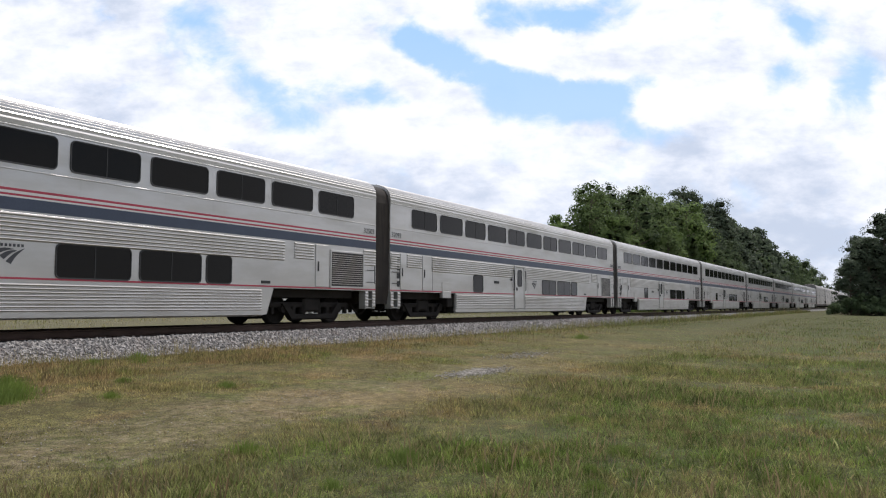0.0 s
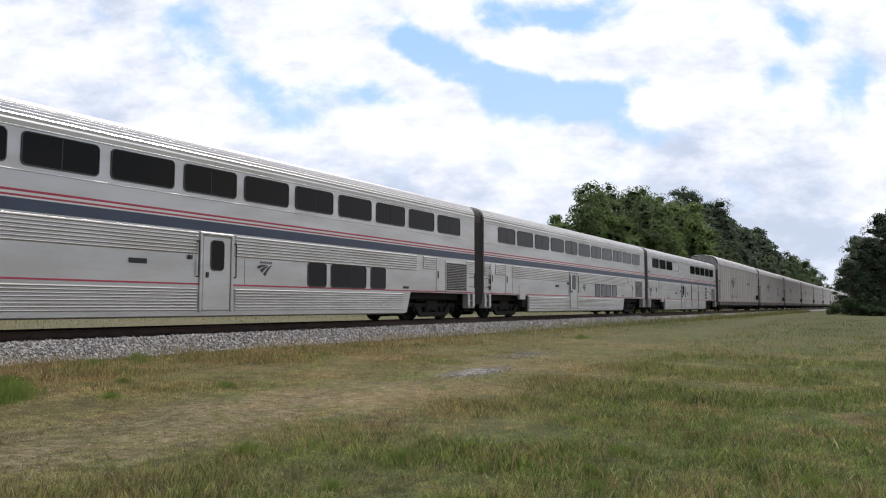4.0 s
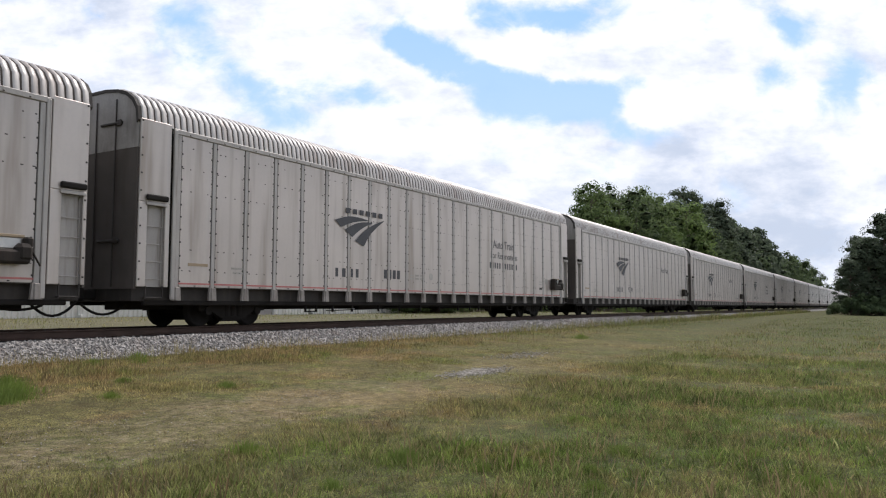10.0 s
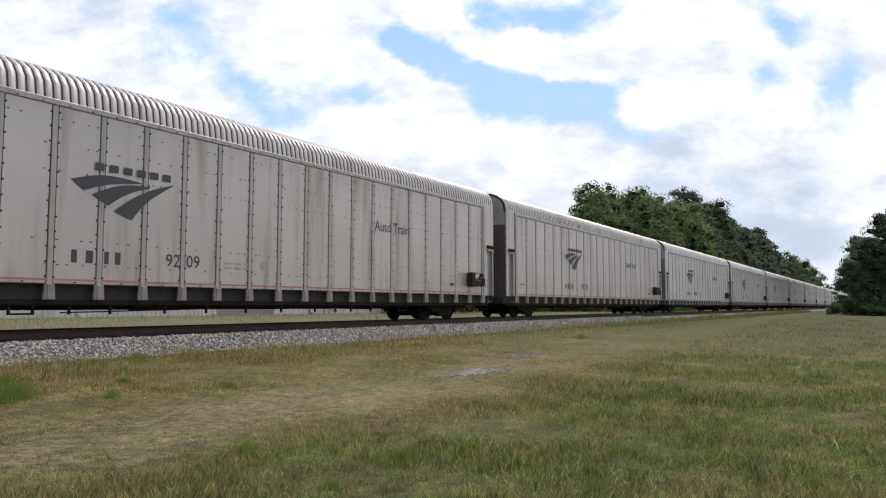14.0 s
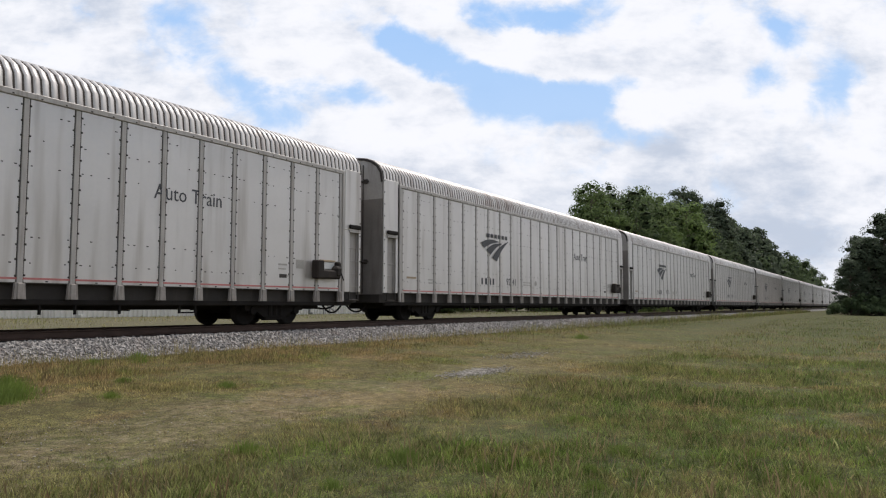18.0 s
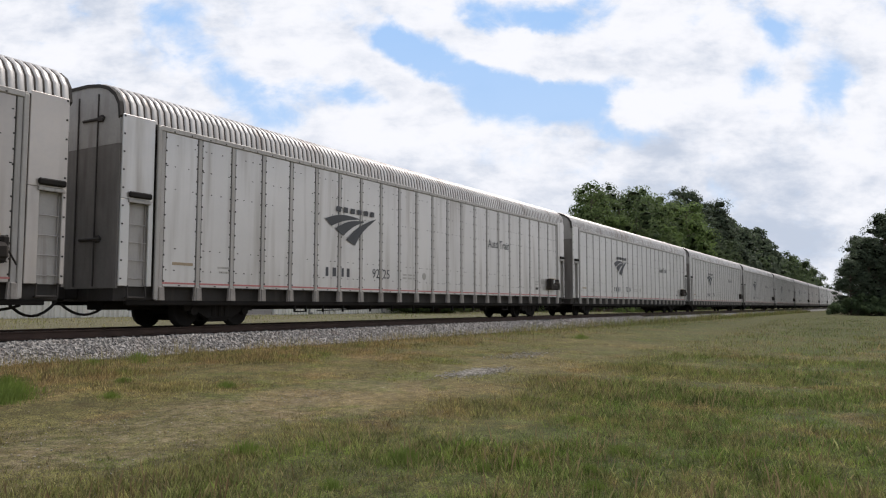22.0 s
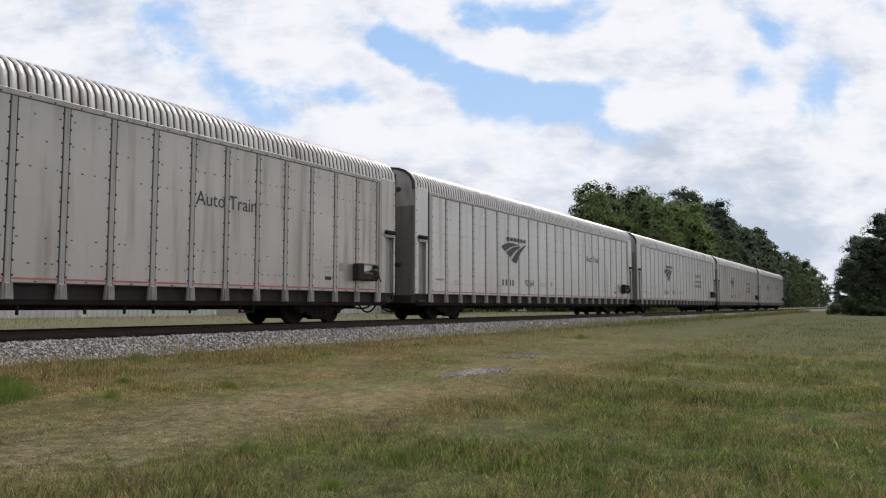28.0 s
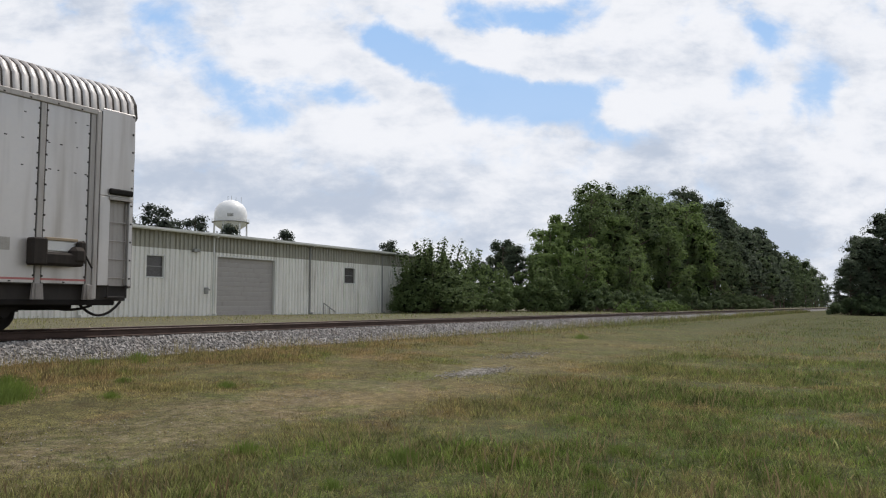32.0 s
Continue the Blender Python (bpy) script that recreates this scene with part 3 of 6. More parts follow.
def add_truck(car, x, base, r, wheel, coach=False):
    """A two-axle truck centred at x with the given wheel base."""
    s = Shape()
    h = base / 2
    for sy in (-1, 1):
        ya, yb = sorted((sy * 1.00, sy * 1.13))
        if coach:
            s.box(x - h - 0.55, x + h + 0.55, ya, yb, 0.50, 0.66, 0.03)
            for q in (-1, 1):
                s.box(x + q * (h - 0.5) - 0.08, x + q * (h - 0.5) + 0.08, ya, yb, 0.2, 0.62, 0.02)
                s.tube((x + q * 0.35, sy * 1.06, 0.33), (x + q * 0.35, sy * 1.06, 0.62), 0.12, n=10)
                s.box(x + q * (h + 0.42) - 0.06, x + q * (h + 0.42) + 0.06, ya, yb, 0.3, 0.6, 0.02)
        else:
            s.sweep([(ya, 0.42), (ya, 0.56), (yb, 0.56), (yb, 0.42)], [x - h - 0.3, x - h + 0.2])
            s.sweep([(ya, 0.42), (ya, 0.56), (yb, 0.56), (yb, 0.42)], [x + h - 0.2, x + h + 0.3])
            prof = [(x - h - 0.1, 0.62), (x - 0.35, 0.74), (x + 0.35, 0.74), (x + h + 0.1, 0.62), (x + h - 0.1, 0.42), (x + 0.42, 0.22), (x - 0.42, 0.22), (x - h + 0.1, 0.42)]
            for yy in (ya, yb):
                s.face([(a, yy, b) for a, b in prof])
            for i in range(8):
                (a, b), (c, d) = prof[i], prof[(i + 1) % 8]
                s.face([(a, ya, b), (c, ya, d), (c, yb, d), (a, yb, b)])
            for q in (-0.22, 0.0, 0.22):
                s.tube((x + q, sy * 1.10, 0.27), (x + q, sy * 1.10, 0.58), 0.085, n=8)
        for q in (-1, 1):
            s.tube((x + q * h, sy * 1.00, r), (x + q * h, sy * 1.17, r), 0.12, n=10)
    s.box(x - 0.28, x + 0.28, -1.0, 1.0, 0.42, 0.72, 0.03)
    if not coach:
        for q in (-1, 1):
            s.box(x + q * 0.46 - 0.14, x + q * 0.46 + 0.14, -0.72, 0.72, 0.16, 0.52, 0.04)
        s.box(x - 0.34, x + 0.34, -1.08, -0.86, 0.13, 0.34, 0.03)
        s.box(x - h - 0.42, x + h + 0.42, -0.9, 0.9, 0.60, 0.80, 0.03)
    for q in (-1, 1):
        s.tube((x + q * h, -0.8, r), (x + q * h, 0.8, r), 0.08, n=8)
    truck = part("truck", s, "dark", car)
    if coach:
        for sy in (-1, 1):
            ya, yb = sorted((sy * 1.10, sy * 1.22))
            e = Shape().box(x - h + 0.30, x + h - 0.30, ya, yb, 0.13, 0.31, 0.04)
            for q in (-1, 1):
                p = [(x + q * (h - 0.52), 0.20), (x + q * (h - 0.30), 0.16), (x + q * (h + 0.12), 0.62), (x + q * (h - 0.14), 0.62)]
                e.face([(a, ya, b) for a, b in p]).face([(a, yb, b) for a, b in p])
                for (a, b), (c, d) in zip(p, p[1:] + p[:1]):
                    e.face([(a, ya, b), (c, ya, d), (c, yb, d), (a, yb, b)])
            part("equalizer_beam", e, "wheel", truck)
            part("brake_unit", Shape().box(x - 0.42, x + 0.42, *sorted((sy * 1.02, sy * 1.16)), 0.36, 0.80, 0.06), "dark", truck)
    for q in (-1, 1):
        for sy in (-1, 1):
            w = part("wheel", wheel, "wheel", truck, at=(x + q * h, sy * 0.755, r))
            if sy > 0:
                w.rotation_euler = (0, 0, math.pi)
    return truck


def hose(car, x0, x1, y, z, sag):
    """A drooping air hose between two ends."""
    s, last = Shape(), None
    for i in range(9):
        t = i / 8
        p = (x0 + (x1 - x0) * t, y, z - sag * 4 * t * (1 - t))
        if last:
            s.tube(last, p, 0.032, n=6, caps=False)
        last = p
    part("air_hose", s, "dark", car, smooth=True)


def emblem(car, x, z, size, y, material, squash=0.7):
    """The operator's mark: three tapering curved bands under a row of small plain bars."""
    bands = (((0.0, 0.60, 0.17, 0.70, 0.40, 0.77, 0.66, 0.715), (0.115, 0.43, 0.28, 0.565, 0.47, 0.645, 0.66, 0.70)),
             ((0.19, 0.38, 0.35, 0.55, 0.575, 0.65, 0.745, 0.665), (0.335, 0.21, 0.465, 0.40, 0.615, 0.55, 0.745, 0.635)),
             ((0.395, 0.125, 0.55, 0.36, 0.75, 0.61, 1.0, 0.775), (0.57, 0.0, 0.655, 0.215, 0.79, 0.49, 1.0, 0.755)))
    for top, low in bands:
        s = Shape()

        def curve(c, t):
            k = [(1 - t) ** 3, 3 * t * (1 - t) ** 2, 3 * t * t * (1 - t), t ** 3]
            px = (c[0], 1.5 * c[2] - 0.45 * c[0] - 0.05 * c[6], 1.5 * c[4] - 0.45 * c[6] - 0.05 * c[0], c[6])
            pz = (c[1], 1.5 * c[3] - 0.45 * c[1] - 0.05 * c[7], 1.5 * c[5] - 0.45 * c[7] - 0.05 * c[1], c[7])
            return sum(p * q for p, q in zip(k, px)), sum(p * q for p, q in zip(k, pz))
        n = 9
        for i in range(n):
            ring = (curve(low, i / n), curve(low, (i + 1) / n), curve(top, (i + 1) / n), curve(top, i / n))
            s.face([(x + p * size, y, z + q * size * squash) for p, q in ring])
        part("emblem_band", s.mesh("emblem_band", material), material, car)
    bar = Shape().box(0, size * 0.082, y - 0.003, y, z + size * squash * 0.82, z + size * squash * 0.955).mesh("wordmark_bar", material)
    for i in range(6):
        part("wordmark_bar", bar, material, car, at=(x + size * (0.21 + i * 0.135), 0, 0))


def roof_arc(half, z0, rise, n, power=2.6):
    pts = []
    for i in range(n + 1):
        a = math.pi * i / n
        c, s = math.cos(a), math.sin(a)
        pts.append((-half * math.copysign(abs(c) ** (2 / power), c), z0 + rise * abs(s) ** (2 / power)))
    return pts


EAVE = 4.92
PROFILE_RACK = roof_arc(HALF - 0.02, EAVE, 0.90, 11, 2.55)
PITCH_POST = 1.142
POSTS = [1.80 + PITCH_POST * i for i in range(23)]
RACK_MESH = {}


def rack_meshes():
    g = RACK_MESH
    g["wheel"] = wheel_mesh(0.42)
    y = -HALF
    g["panel"] = Shape().box(-0.486, 0.486, y - 0.006, y + 0.02, 1.02, 4.80, 0.004).mesh("side_panel", "panel")
    post = Shape()
    post.box(-0.060, 0.060, y - 0.022, y + 0.02, 1.00, 4.80, 0.010)
    post.box(-0.062, 0.062, y - 0.070, y + 0.02, 0.68, 1.01, 0.012)
    for sx in (-1, 1):
        q = [(0.066, 1.03), (0.100, 1.03), (0.128, 0.68), (0.066, 0.68)]
        post.face([(sx * p, y - 0.046, z) for p, z in q])
        for (p0, z0), (p1, z1) in zip(q, q[1:] + q[:1]):
            post.face([(sx * p0, y - 0.046, z0), (sx * p1, y - 0.046, z1), (sx * p1, y + 0.02, z1), (sx * p0, y + 0.02, z0)])
    g["post"] = post.mesh("side_post", "post")
    g["post"].materials.append(M["foot"])
    for q in g["post"].polygons:
        q.material_index = 1 if q.center.z < 1.035 else 0
    bolt = Shape()
    rng = random.Random(17)
    for i, px in enumerate(POSTS):
        for sx in (-0.096, 0.096):
            for k in range(12):
                if rng.random() < 0.93:
                    bolt.stud(px + sx + rng.uniform(-0.006, 0.006), y - 0.004, 1.16 + k * 0.318 + rng.uniform(-0.012, 0.012), 0.026, 0.024)
        if i == len(POSTS) - 1:
            break
        for q in (0.17, 0.40, 0.74, 0.97):
            for z in (1.42, 1.95, 3.42, 3.98, 4.52):
                if rng.random() < 0.62:
                    bolt.stud(px + q + rng.uniform(-0.05, 0.05), y - 0.004, z, rng.uniform(0.020, 0.040), 0.014)
        for q in (0.30, 0.84):
            bolt.stud(px + q, y - 0.044, 4.84, 0.022, 0.016)
        bolt.box(px + 0.545, px + 0.595, y - 0.018, y - 0.002, 1.035, 1.06)
    g["bolts"] = bolt.mesh("bolts", "bolt")
    # transverse corrugated roof
    xs, offs = [], []
    a, b, pitch = 0.66, 27.99, 0.193
    n = int((b - a) / pitch)
    for i in range(n):
        for f, h in ((0.0, 0.0), (0.10, 0.0), (0.17, 0.036), (0.40, 0.058), (0.70, 0.056), (0.93, 0.034)):
            xs.append(a + (i + f) * (b - a) / n)
            offs.append([(yy * (1 + h * 0.45), EAVE + (zz - EAVE) * (1 + h) + (0.0 if zz < EAVE + 0.05 else h * 0.3)) for yy, zz in PROFILE_RACK])
    xs.append(b)
    offs.append(PROFILE_RACK)
    g["roof"] = Shape().sweep(PROFILE_RACK, xs, caps=False, offsets=offs).mesh("roof", "galv", True)
    # the narrow grooves and the first wall of each rib take a darker colour
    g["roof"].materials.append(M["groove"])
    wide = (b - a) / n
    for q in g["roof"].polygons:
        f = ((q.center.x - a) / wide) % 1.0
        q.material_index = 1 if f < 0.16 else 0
    return g


def build_rack():
    """One enclosed car carrier, its front coupling at x = 0."""
    g = rack_meshes()
    car = new("autorack_car")
    y = -HALF
    # core: dark backing behind the seams, far side, floor
    core = Shape()
    core.box(0.70, 27.95, -HALF + 0.13, HALF - 0.012, 1.0, 4.90)
    core.box(1.72, 26.99, -HALF + 0.014, -HALF + 0.126, 1.0, 4.90)
    part("body", core, "seam", car)
    far = Shape()
    far.box(0.70, 27.95, HALF - 0.01, HALF + 0.01, 1.02, 4.74, 0.005)
    for px in POSTS:
        far.box(px - 0.06, px + 0.06, HALF, HALF + 0.06, 0.68, 4.72, 0.01)
    part("far_side_wall", far, "panel", car)
    part("roof", g["roof"], "galv", car, "corrugated galvanised roof")
    eave = Shape().box(1.62, 27.08, y - 0.04, y + 0.05, 4.804, 4.93, 0.012)
    part("eave_rail", eave, "post", car)
    deck = Shape().box(0.66, 27.99, -HALF + 0.16, HALF - 0.16, 0.66, 1.02, 0.01)
    part("side_sill", deck, "sill", car, "brown-black steel side sill")
    under = Shape()
    under.box(1.2, 27.4, -0.32, 0.32, 0.45, 0.68, 0.02)
    under.box(1.0, 27.7, -1.46, -1.34, 0.56, 0.68, 0.02).box(1.0, 27.7, 1.34, 1.46, 0.56, 0.68, 0.02)
    under.box(12.2, 14.2, -1.15, -0.5, 0.50, 0.66, 0.03)
    under.box(15.2, 15.9, -1.2, -0.6, 0.46, 0.66, 0.03)
    under.tube((8.0, -1.25, 0.40), (14.6, -1.25, 0.52), 0.016, n=5).tube((14.6, -1.25, 0.52), (19.6, -1.1, 0.44), 0.016, n=5)
    under.tube((10.0, -0.9, 0.55), (11.4, -0.9, 0.55), 0.12, n=10)
    under.tube((6.0, -1.2, 0.56), (22.6, -1.2, 0.56), 0.022, n=6)
    for q in (6.8, 7.3, 8.1, 9.1, 10.6, 11.9, 13.3, 14.7, 16.2, 17.2, 18.0, 19.1, 20.8, 21.3):
        under.box(q - 0.02, q + 0.02, -1.44, -1.38, 0.36, 0.68)
    under.box(6.8, 7.3, -1.44, -1.38, 0.36, 0.40)
    under.box(20.8, 21.3, -1.44, -1.38, 0.36, 0.40)
    part("underframe", under, "dark", car)
    for i in range(22):
        part("side_panel", g["panel"], "panel", car, at=(POSTS[i] + PITCH_POST / 2, 0, 0))
    for px in POSTS:
        part("side_post", g["post"], "post", car, at=(px, 0, 0))
    tagged(part("bolts", g["bolts"], "bolt", car), kind="stuff")
    line = Shape().box(POSTS[0] + 0.06, POSTS[-1] - 0.06, y - 0.012, y, 1.08, 1.122)
    part("stripe", line, "pink", car, "thin faded red line")
    # end bays with ladders
    for x0, x1, sgn in ((0.66, 1.55, 1), (27.14, 27.99, -1)):
        bay = Shape()
        lad0, lad1 = (0.90, 1.42) if sgn > 0 else (27.40, 27.90)
        bay.box(x0, x1, y - 0.02, y + 0.03, 3.02, 5.00, 0.012)
        part("end_bay", bay, "panel", car)
        for e0, e1 in ((x0, lad0), (lad1, x1)):
            part("end_strip", Shape().box(e0, e1, y - 0.02, y + 0.03, 1.0, 3.016, 0.012), "panel", car)
        part("ladder_header", Shape().box(lad0 - 0.05, lad1 + 0.05, y - 0.06, y - 0.021, 2.94, 3.02, 0.01), "post", car)
        notch = Shape().box(lad0 - 0.06, lad1 + 0.05, y - 0.10, y - 0.018, 3.06, 3.20, 0.03)
        part("grab_slot", notch, "dark", car)
        edge = Shape()
        ex = 1.675 if sgn > 0 else 27.045
        edge.box(ex - 0.055, ex + 0.055, y - 0.05, y + 0.02, 0.70, 4.90, 0.015)
        part("corner_post", edge, "post", car)
        rec = Shape().box(lad0, lad1, y + 0.11, y + 0.125, 1.0, 2.95)
        rec.box(lad0 - 0.004, lad0, y + 0.032, y + 0.12, 1.0, 2.95).box(lad1, lad1 + 0.004, y + 0.032, y + 0.12, 1.0, 2.95)
        # darker post paint puts some of the recess's shade into its colour
        part("ladder_recess", rec, "post", car)
        rim = Shape()
        for i in range(10):
            rx = x0 + 0.05 if sgn > 0 else x1 - 0.05
            rim.box(rx - 0.02, rx + 0.02, y - 0.03, y - 0.015, 1.15 + i * 0.42, 1.19 + i * 0.42)
        tagged(part("bolts", rim, "bolt", car), kind="stuff")
        ladder = Shape().box(lad0 + 0.01, lad0 + 0.03, y + 0.06, y + 0.105, 1.02, 2.90, 0.005).box(lad1 - 0.03, lad1 - 0.01, y + 0.06, y + 0.105, 1.02, 2.90, 0.005)
        ladder = part("ladder", ladder, "post", car)
        rung = Shape().tube((lad0 + 0.01, y + 0.045, 0), (lad1 - 0.01, y + 0.045, 0), 0.012, n=6).mesh("rung", "post")
        for i in range(4):
            part("rung", rung, "post", ladder, at=(0, 0, 1.18 + i * 0.42))
        step = Shape()
        step.box(lad0, lad1, y - 0.01, y + 0.10, 0.72, 0.76, 0.01)
        step.box(lad0, lad0 + 0.03, y - 0.01, y + 0.02, 0.72, 1.02)
        step.box(lad1 - 0.03, lad1, y - 0.01, y + 0.02, 0.72, 1.02)
        part("step", step, "sill", car)
    # ends: doors with a grimy lower part
    arch = [(yy * 0.985, 4.80 + (zz - 4.80) * 0.985) for yy, zz in PROFILE_RACK]
    for x0, x1 in ((0.62, 0.68), (27.97, 28.03)):
        part("end_door", Shape().sweep([(-HALF + 0.03, 0.95), (-HALF + 0.03, 4.3), (HALF - 0.03, 4.3), (HALF - 0.03, 0.95)], [x0, x1]), "enddoor", car, "grimy brown-grey end door")
        part("end_door_top", Shape().sweep([(-HALF + 0.03, 4.304)] + arch + [(HALF - 0.03, 4.304)], [x0, x1]), "endtop", car, "pale grey top of the end door")
        out = -0.02 if x0 < 5 else 0.07
        for q in (-0.75, 0.0, 0.75):
            part("door_seam", Shape().box(x0 + out - 0.005, x0 + out + 0.018, q - 0.015, q + 0.015, 1.0, 5.55), "bolt", car)
        for z in (2.1, 4.95):
            part("door_lock", Shape().box(x0 + out - 0.03, x0 + out + 0.03, -0.96, -0.80, z - 0.08, z + 0.08, 0.02).tube((x0 + out, -1.0, z), (x0 + out, -0.2, z), 0.035, n=8), "bolt", car)
        arcs = Shape().sweep([(yy * 1.012, zz + 0.03) for yy, zz in PROFILE_RACK] + [(yy * 0.97, zz - 0.04) for yy, zz in reversed(PROFILE_RACK)],
                             [x0 - 0.03, x1 + 0.03])
        part("end_arch", arcs, "sill", car)
    # winch box near the rear
    box = Shape()
    box.box(25.54, 26.66, y - 0.28, y - 0.04, 1.38, 1.66, 0.05)
    box.box(25.50, 25.82, y - 0.30, y - 0.04, 1.38, 1.94, 0.03)
    box.box(26.36, 26.70, y - 0.32, y - 0.04, 1.42, 1.80, 0.09)
    box.box(26.56, 26.72, y - 0.24, y - 0.04, 1.70, 1.93, 0.04)
    box.tube((26.72, y - 0.2, 1.62), (26.88, y - 0.2, 1.36), 0.02, n=6)
    part("hand_brake_box", box, "rubber", car, "dark grey hand brake housing")
    part("notice_plate", Shape().box(25.90, 26.55, y - 0.06, y - 0.03, 1.70, 1.90, 0.006), "white", car)
    part("plate_bar", Shape().box(25.88, 26.62, y - 0.07, y - 0.03, 1.92, 1.98, 0.006), "tan", car)
    part("small_plate", Shape().box(2.15, 2.78, y - 0.014, y - 0.004, 1.55, 1.62), "tan", car)
    # couplers, brake hoses, trucks
    for x0, x1 in ((-0.02, 1.0), (27.65, 28.67)):
        c = Shape().box(x0, x1, -0.12, 0.12, 0.70, 0.94, 0.03)
        c.box((x0 if x0 < 5 else x1 - 0.35), (x0 + 0.35 if x0 < 5 else x1), -0.2, 0.2, 0.66, 0.98, 0.05)
        part("coupler", c, "dark", car)
    hose(car, 26.4, 27.5, -0.9, 0.56, 0.10)
    hose(car, 27.5, 28.66, -0.35, 0.66, 0.34)
    hose(car, 0.0, 1.2, -0.5, 0.60, 0.26)
    add_truck(car, 4.15, 1.78, 0.42, g["wheel"])
    add_truck(car, 24.50, 1.78, 0.42, g["wheel"])
    # lettering
    emblem(car, 7.90, 2.53, 2.68, y - 0.034, "letter", 0.47)
    for x0, w in ((7.98, 0.13), (8.32, 0.17), (8.77, 0.11), (9.04, 0.14)):
        part("owner_mark_bar", Shape().box(x0, x0 + w, y - 0.012, y - 0.005, 1.48, 1.76), "letter", car)
    for x0, z0, w, h, mat in ((24.85, 1.66, 0.34, 0.26, "faint"), (24.15, 1.36, 0.30, 0.11, "bolt"), (24.10, 1.60, 0.32, 0.04, "faint"), (24.10, 1.72, 0.36, 0.05, "faint"), (3.6, 1.52, 0.44, 0.05, "faint"), (3.65, 1.40, 0.36, 0.05, "faint")):
        part("stencil_bar", Shape().box(x0, x0 + w, y - 0.0115, y - 0.005, z0, z0 + h), mat, car)
    data = Shape()
    for i in range(2):
        for k in range(3):
            data.box(12.3 + k * 0.34, 12.55 + k * 0.34, y - 0.011, y - 0.005, 1.52 + i * 0.12, 1.58 + i * 0.12)
    part("data_bars", data, "faint", car)
    seal = Shape().lathe([(0.13, -0.004), (0.13, 0.004)], 16, centre=(13.75, y - 0.01, 1.66), axis="y")
    part("round_stencil", seal, "faint", car)
    return car


COACH_ARC = roof_arc(1.55, 4.20, 0.76, 60, 3.1)


def coach_roof_profile():
    out = []
    n = len(COACH_ARC) - 1
    for i, (a, b) in enumerate(COACH_ARC):
        ridge = 0.022 if (i % 2 and (i < 22 or i > n - 22)) else 0.0
        out.append((a * (1 + ridge * 0.5), b + ridge * 0.6))
    return out


def flutes(x0, x1, z0, z1, count, y=-1.55, depth=0.034):
    """Horizontal corrugated stainless sheet."""
    prof, step = [(y + 0.01, z0)], (z1 - z0) / count
    for i in range(count):
        z = z0 + i * step
        for f, d in ((0.06, 0.0), (0.22, 0.8), (0.42, 1.0), (0.62, 0.8), (0.80, 0.0)):
            prof.append((y - depth * d - 0.004, z + f * step))
    prof.append((y + 0.01, z1))
    return Shape().sweep(prof, [x0, x1])


def rounded(x0, x1, z0, z1, r, n=4):
    pts = []
    for cx, cz, a0 in ((x1 - r, z1 - r, 0), (x0 + r, z1 - r, 90), (x0 + r, z0 + r, 180), (x1 - r, z0 + r, 270)):
        for i in range(n + 1):
            a = radians(a0 + 90 * i / n)
            pts.append((cx + r * math.cos(a), cz + r * math.sin(a)))
    return pts


def window_meshes(w, h, key, store):
    """Frame ring and pane of a window of that size, centred on the origin."""
    y = -1.55
    ring = Shape()
    a, b = rounded(-w / 2 - 0.03, w / 2 + 0.03, -h / 2 - 0.03, h / 2 + 0.03, 0.12), rounded(-w / 2, w / 2, -h / 2, h / 2, 0.10)
    n = len(a)
    for i in range(n):
        j = (i + 1) % n
        ring.face([(a[i][0], y - 0.004, a[i][1]), (a[j][0], y - 0.004, a[j][1]), (a[j][0] * 0.995, y - 0.022, a[j][1] * 0.995), (a[i][0] * 0.995, y - 0.022, a[i][1] * 0.995)])
        ring.face([(a[i][0] * 0.995, y - 0.022, a[i][1] * 0.995), (a[j][0] * 0.995, y - 0.022, a[j][1] * 0.995), (b[j][0], y - 0.018, b[j][1]), (b[i][0], y - 0.018, b[i][1])])
        ring.face([(b[i][0], y - 0.018, b[i][1]), (b[j][0], y - 0.018, b[j][1]), (b[j][0], y - 0.004, b[j][1]), (b[i][0], y - 0.004, b[i][1])])
    pane = Shape().face([(p, y - 0.009, q) for p, q in b])
    bar = Shape().box(-0.012, 0.012, y - 0.016, y - 0.008, -h / 2, h / 2)
    store[key] = (ring.mesh("window_frame", "gasket"), pane.mesh("pane", "glass"), bar.mesh("mullion", "gasket"))


def add_window(car, store, key, x, z, far=True, pane="", mullion=False):
    f, p, b = store[key]
    for side in ((0, 1) if far else (0,)):
        w = part("window", f, "gasket", car, at=(x, 0, z))
        q = part("pane", p, "glass", w, "drawn pale blind behind the pane" if pane else "")
        if pane:
            q.data = p.copy()
            q.data.materials.clear()
            q.data.materials.append(M[pane])
        if mullion:
            part("mullion", b, "gasket", w)
        if side:
            w.rotation_euler = (0, 0, math.pi)


COACH_MESH = {}


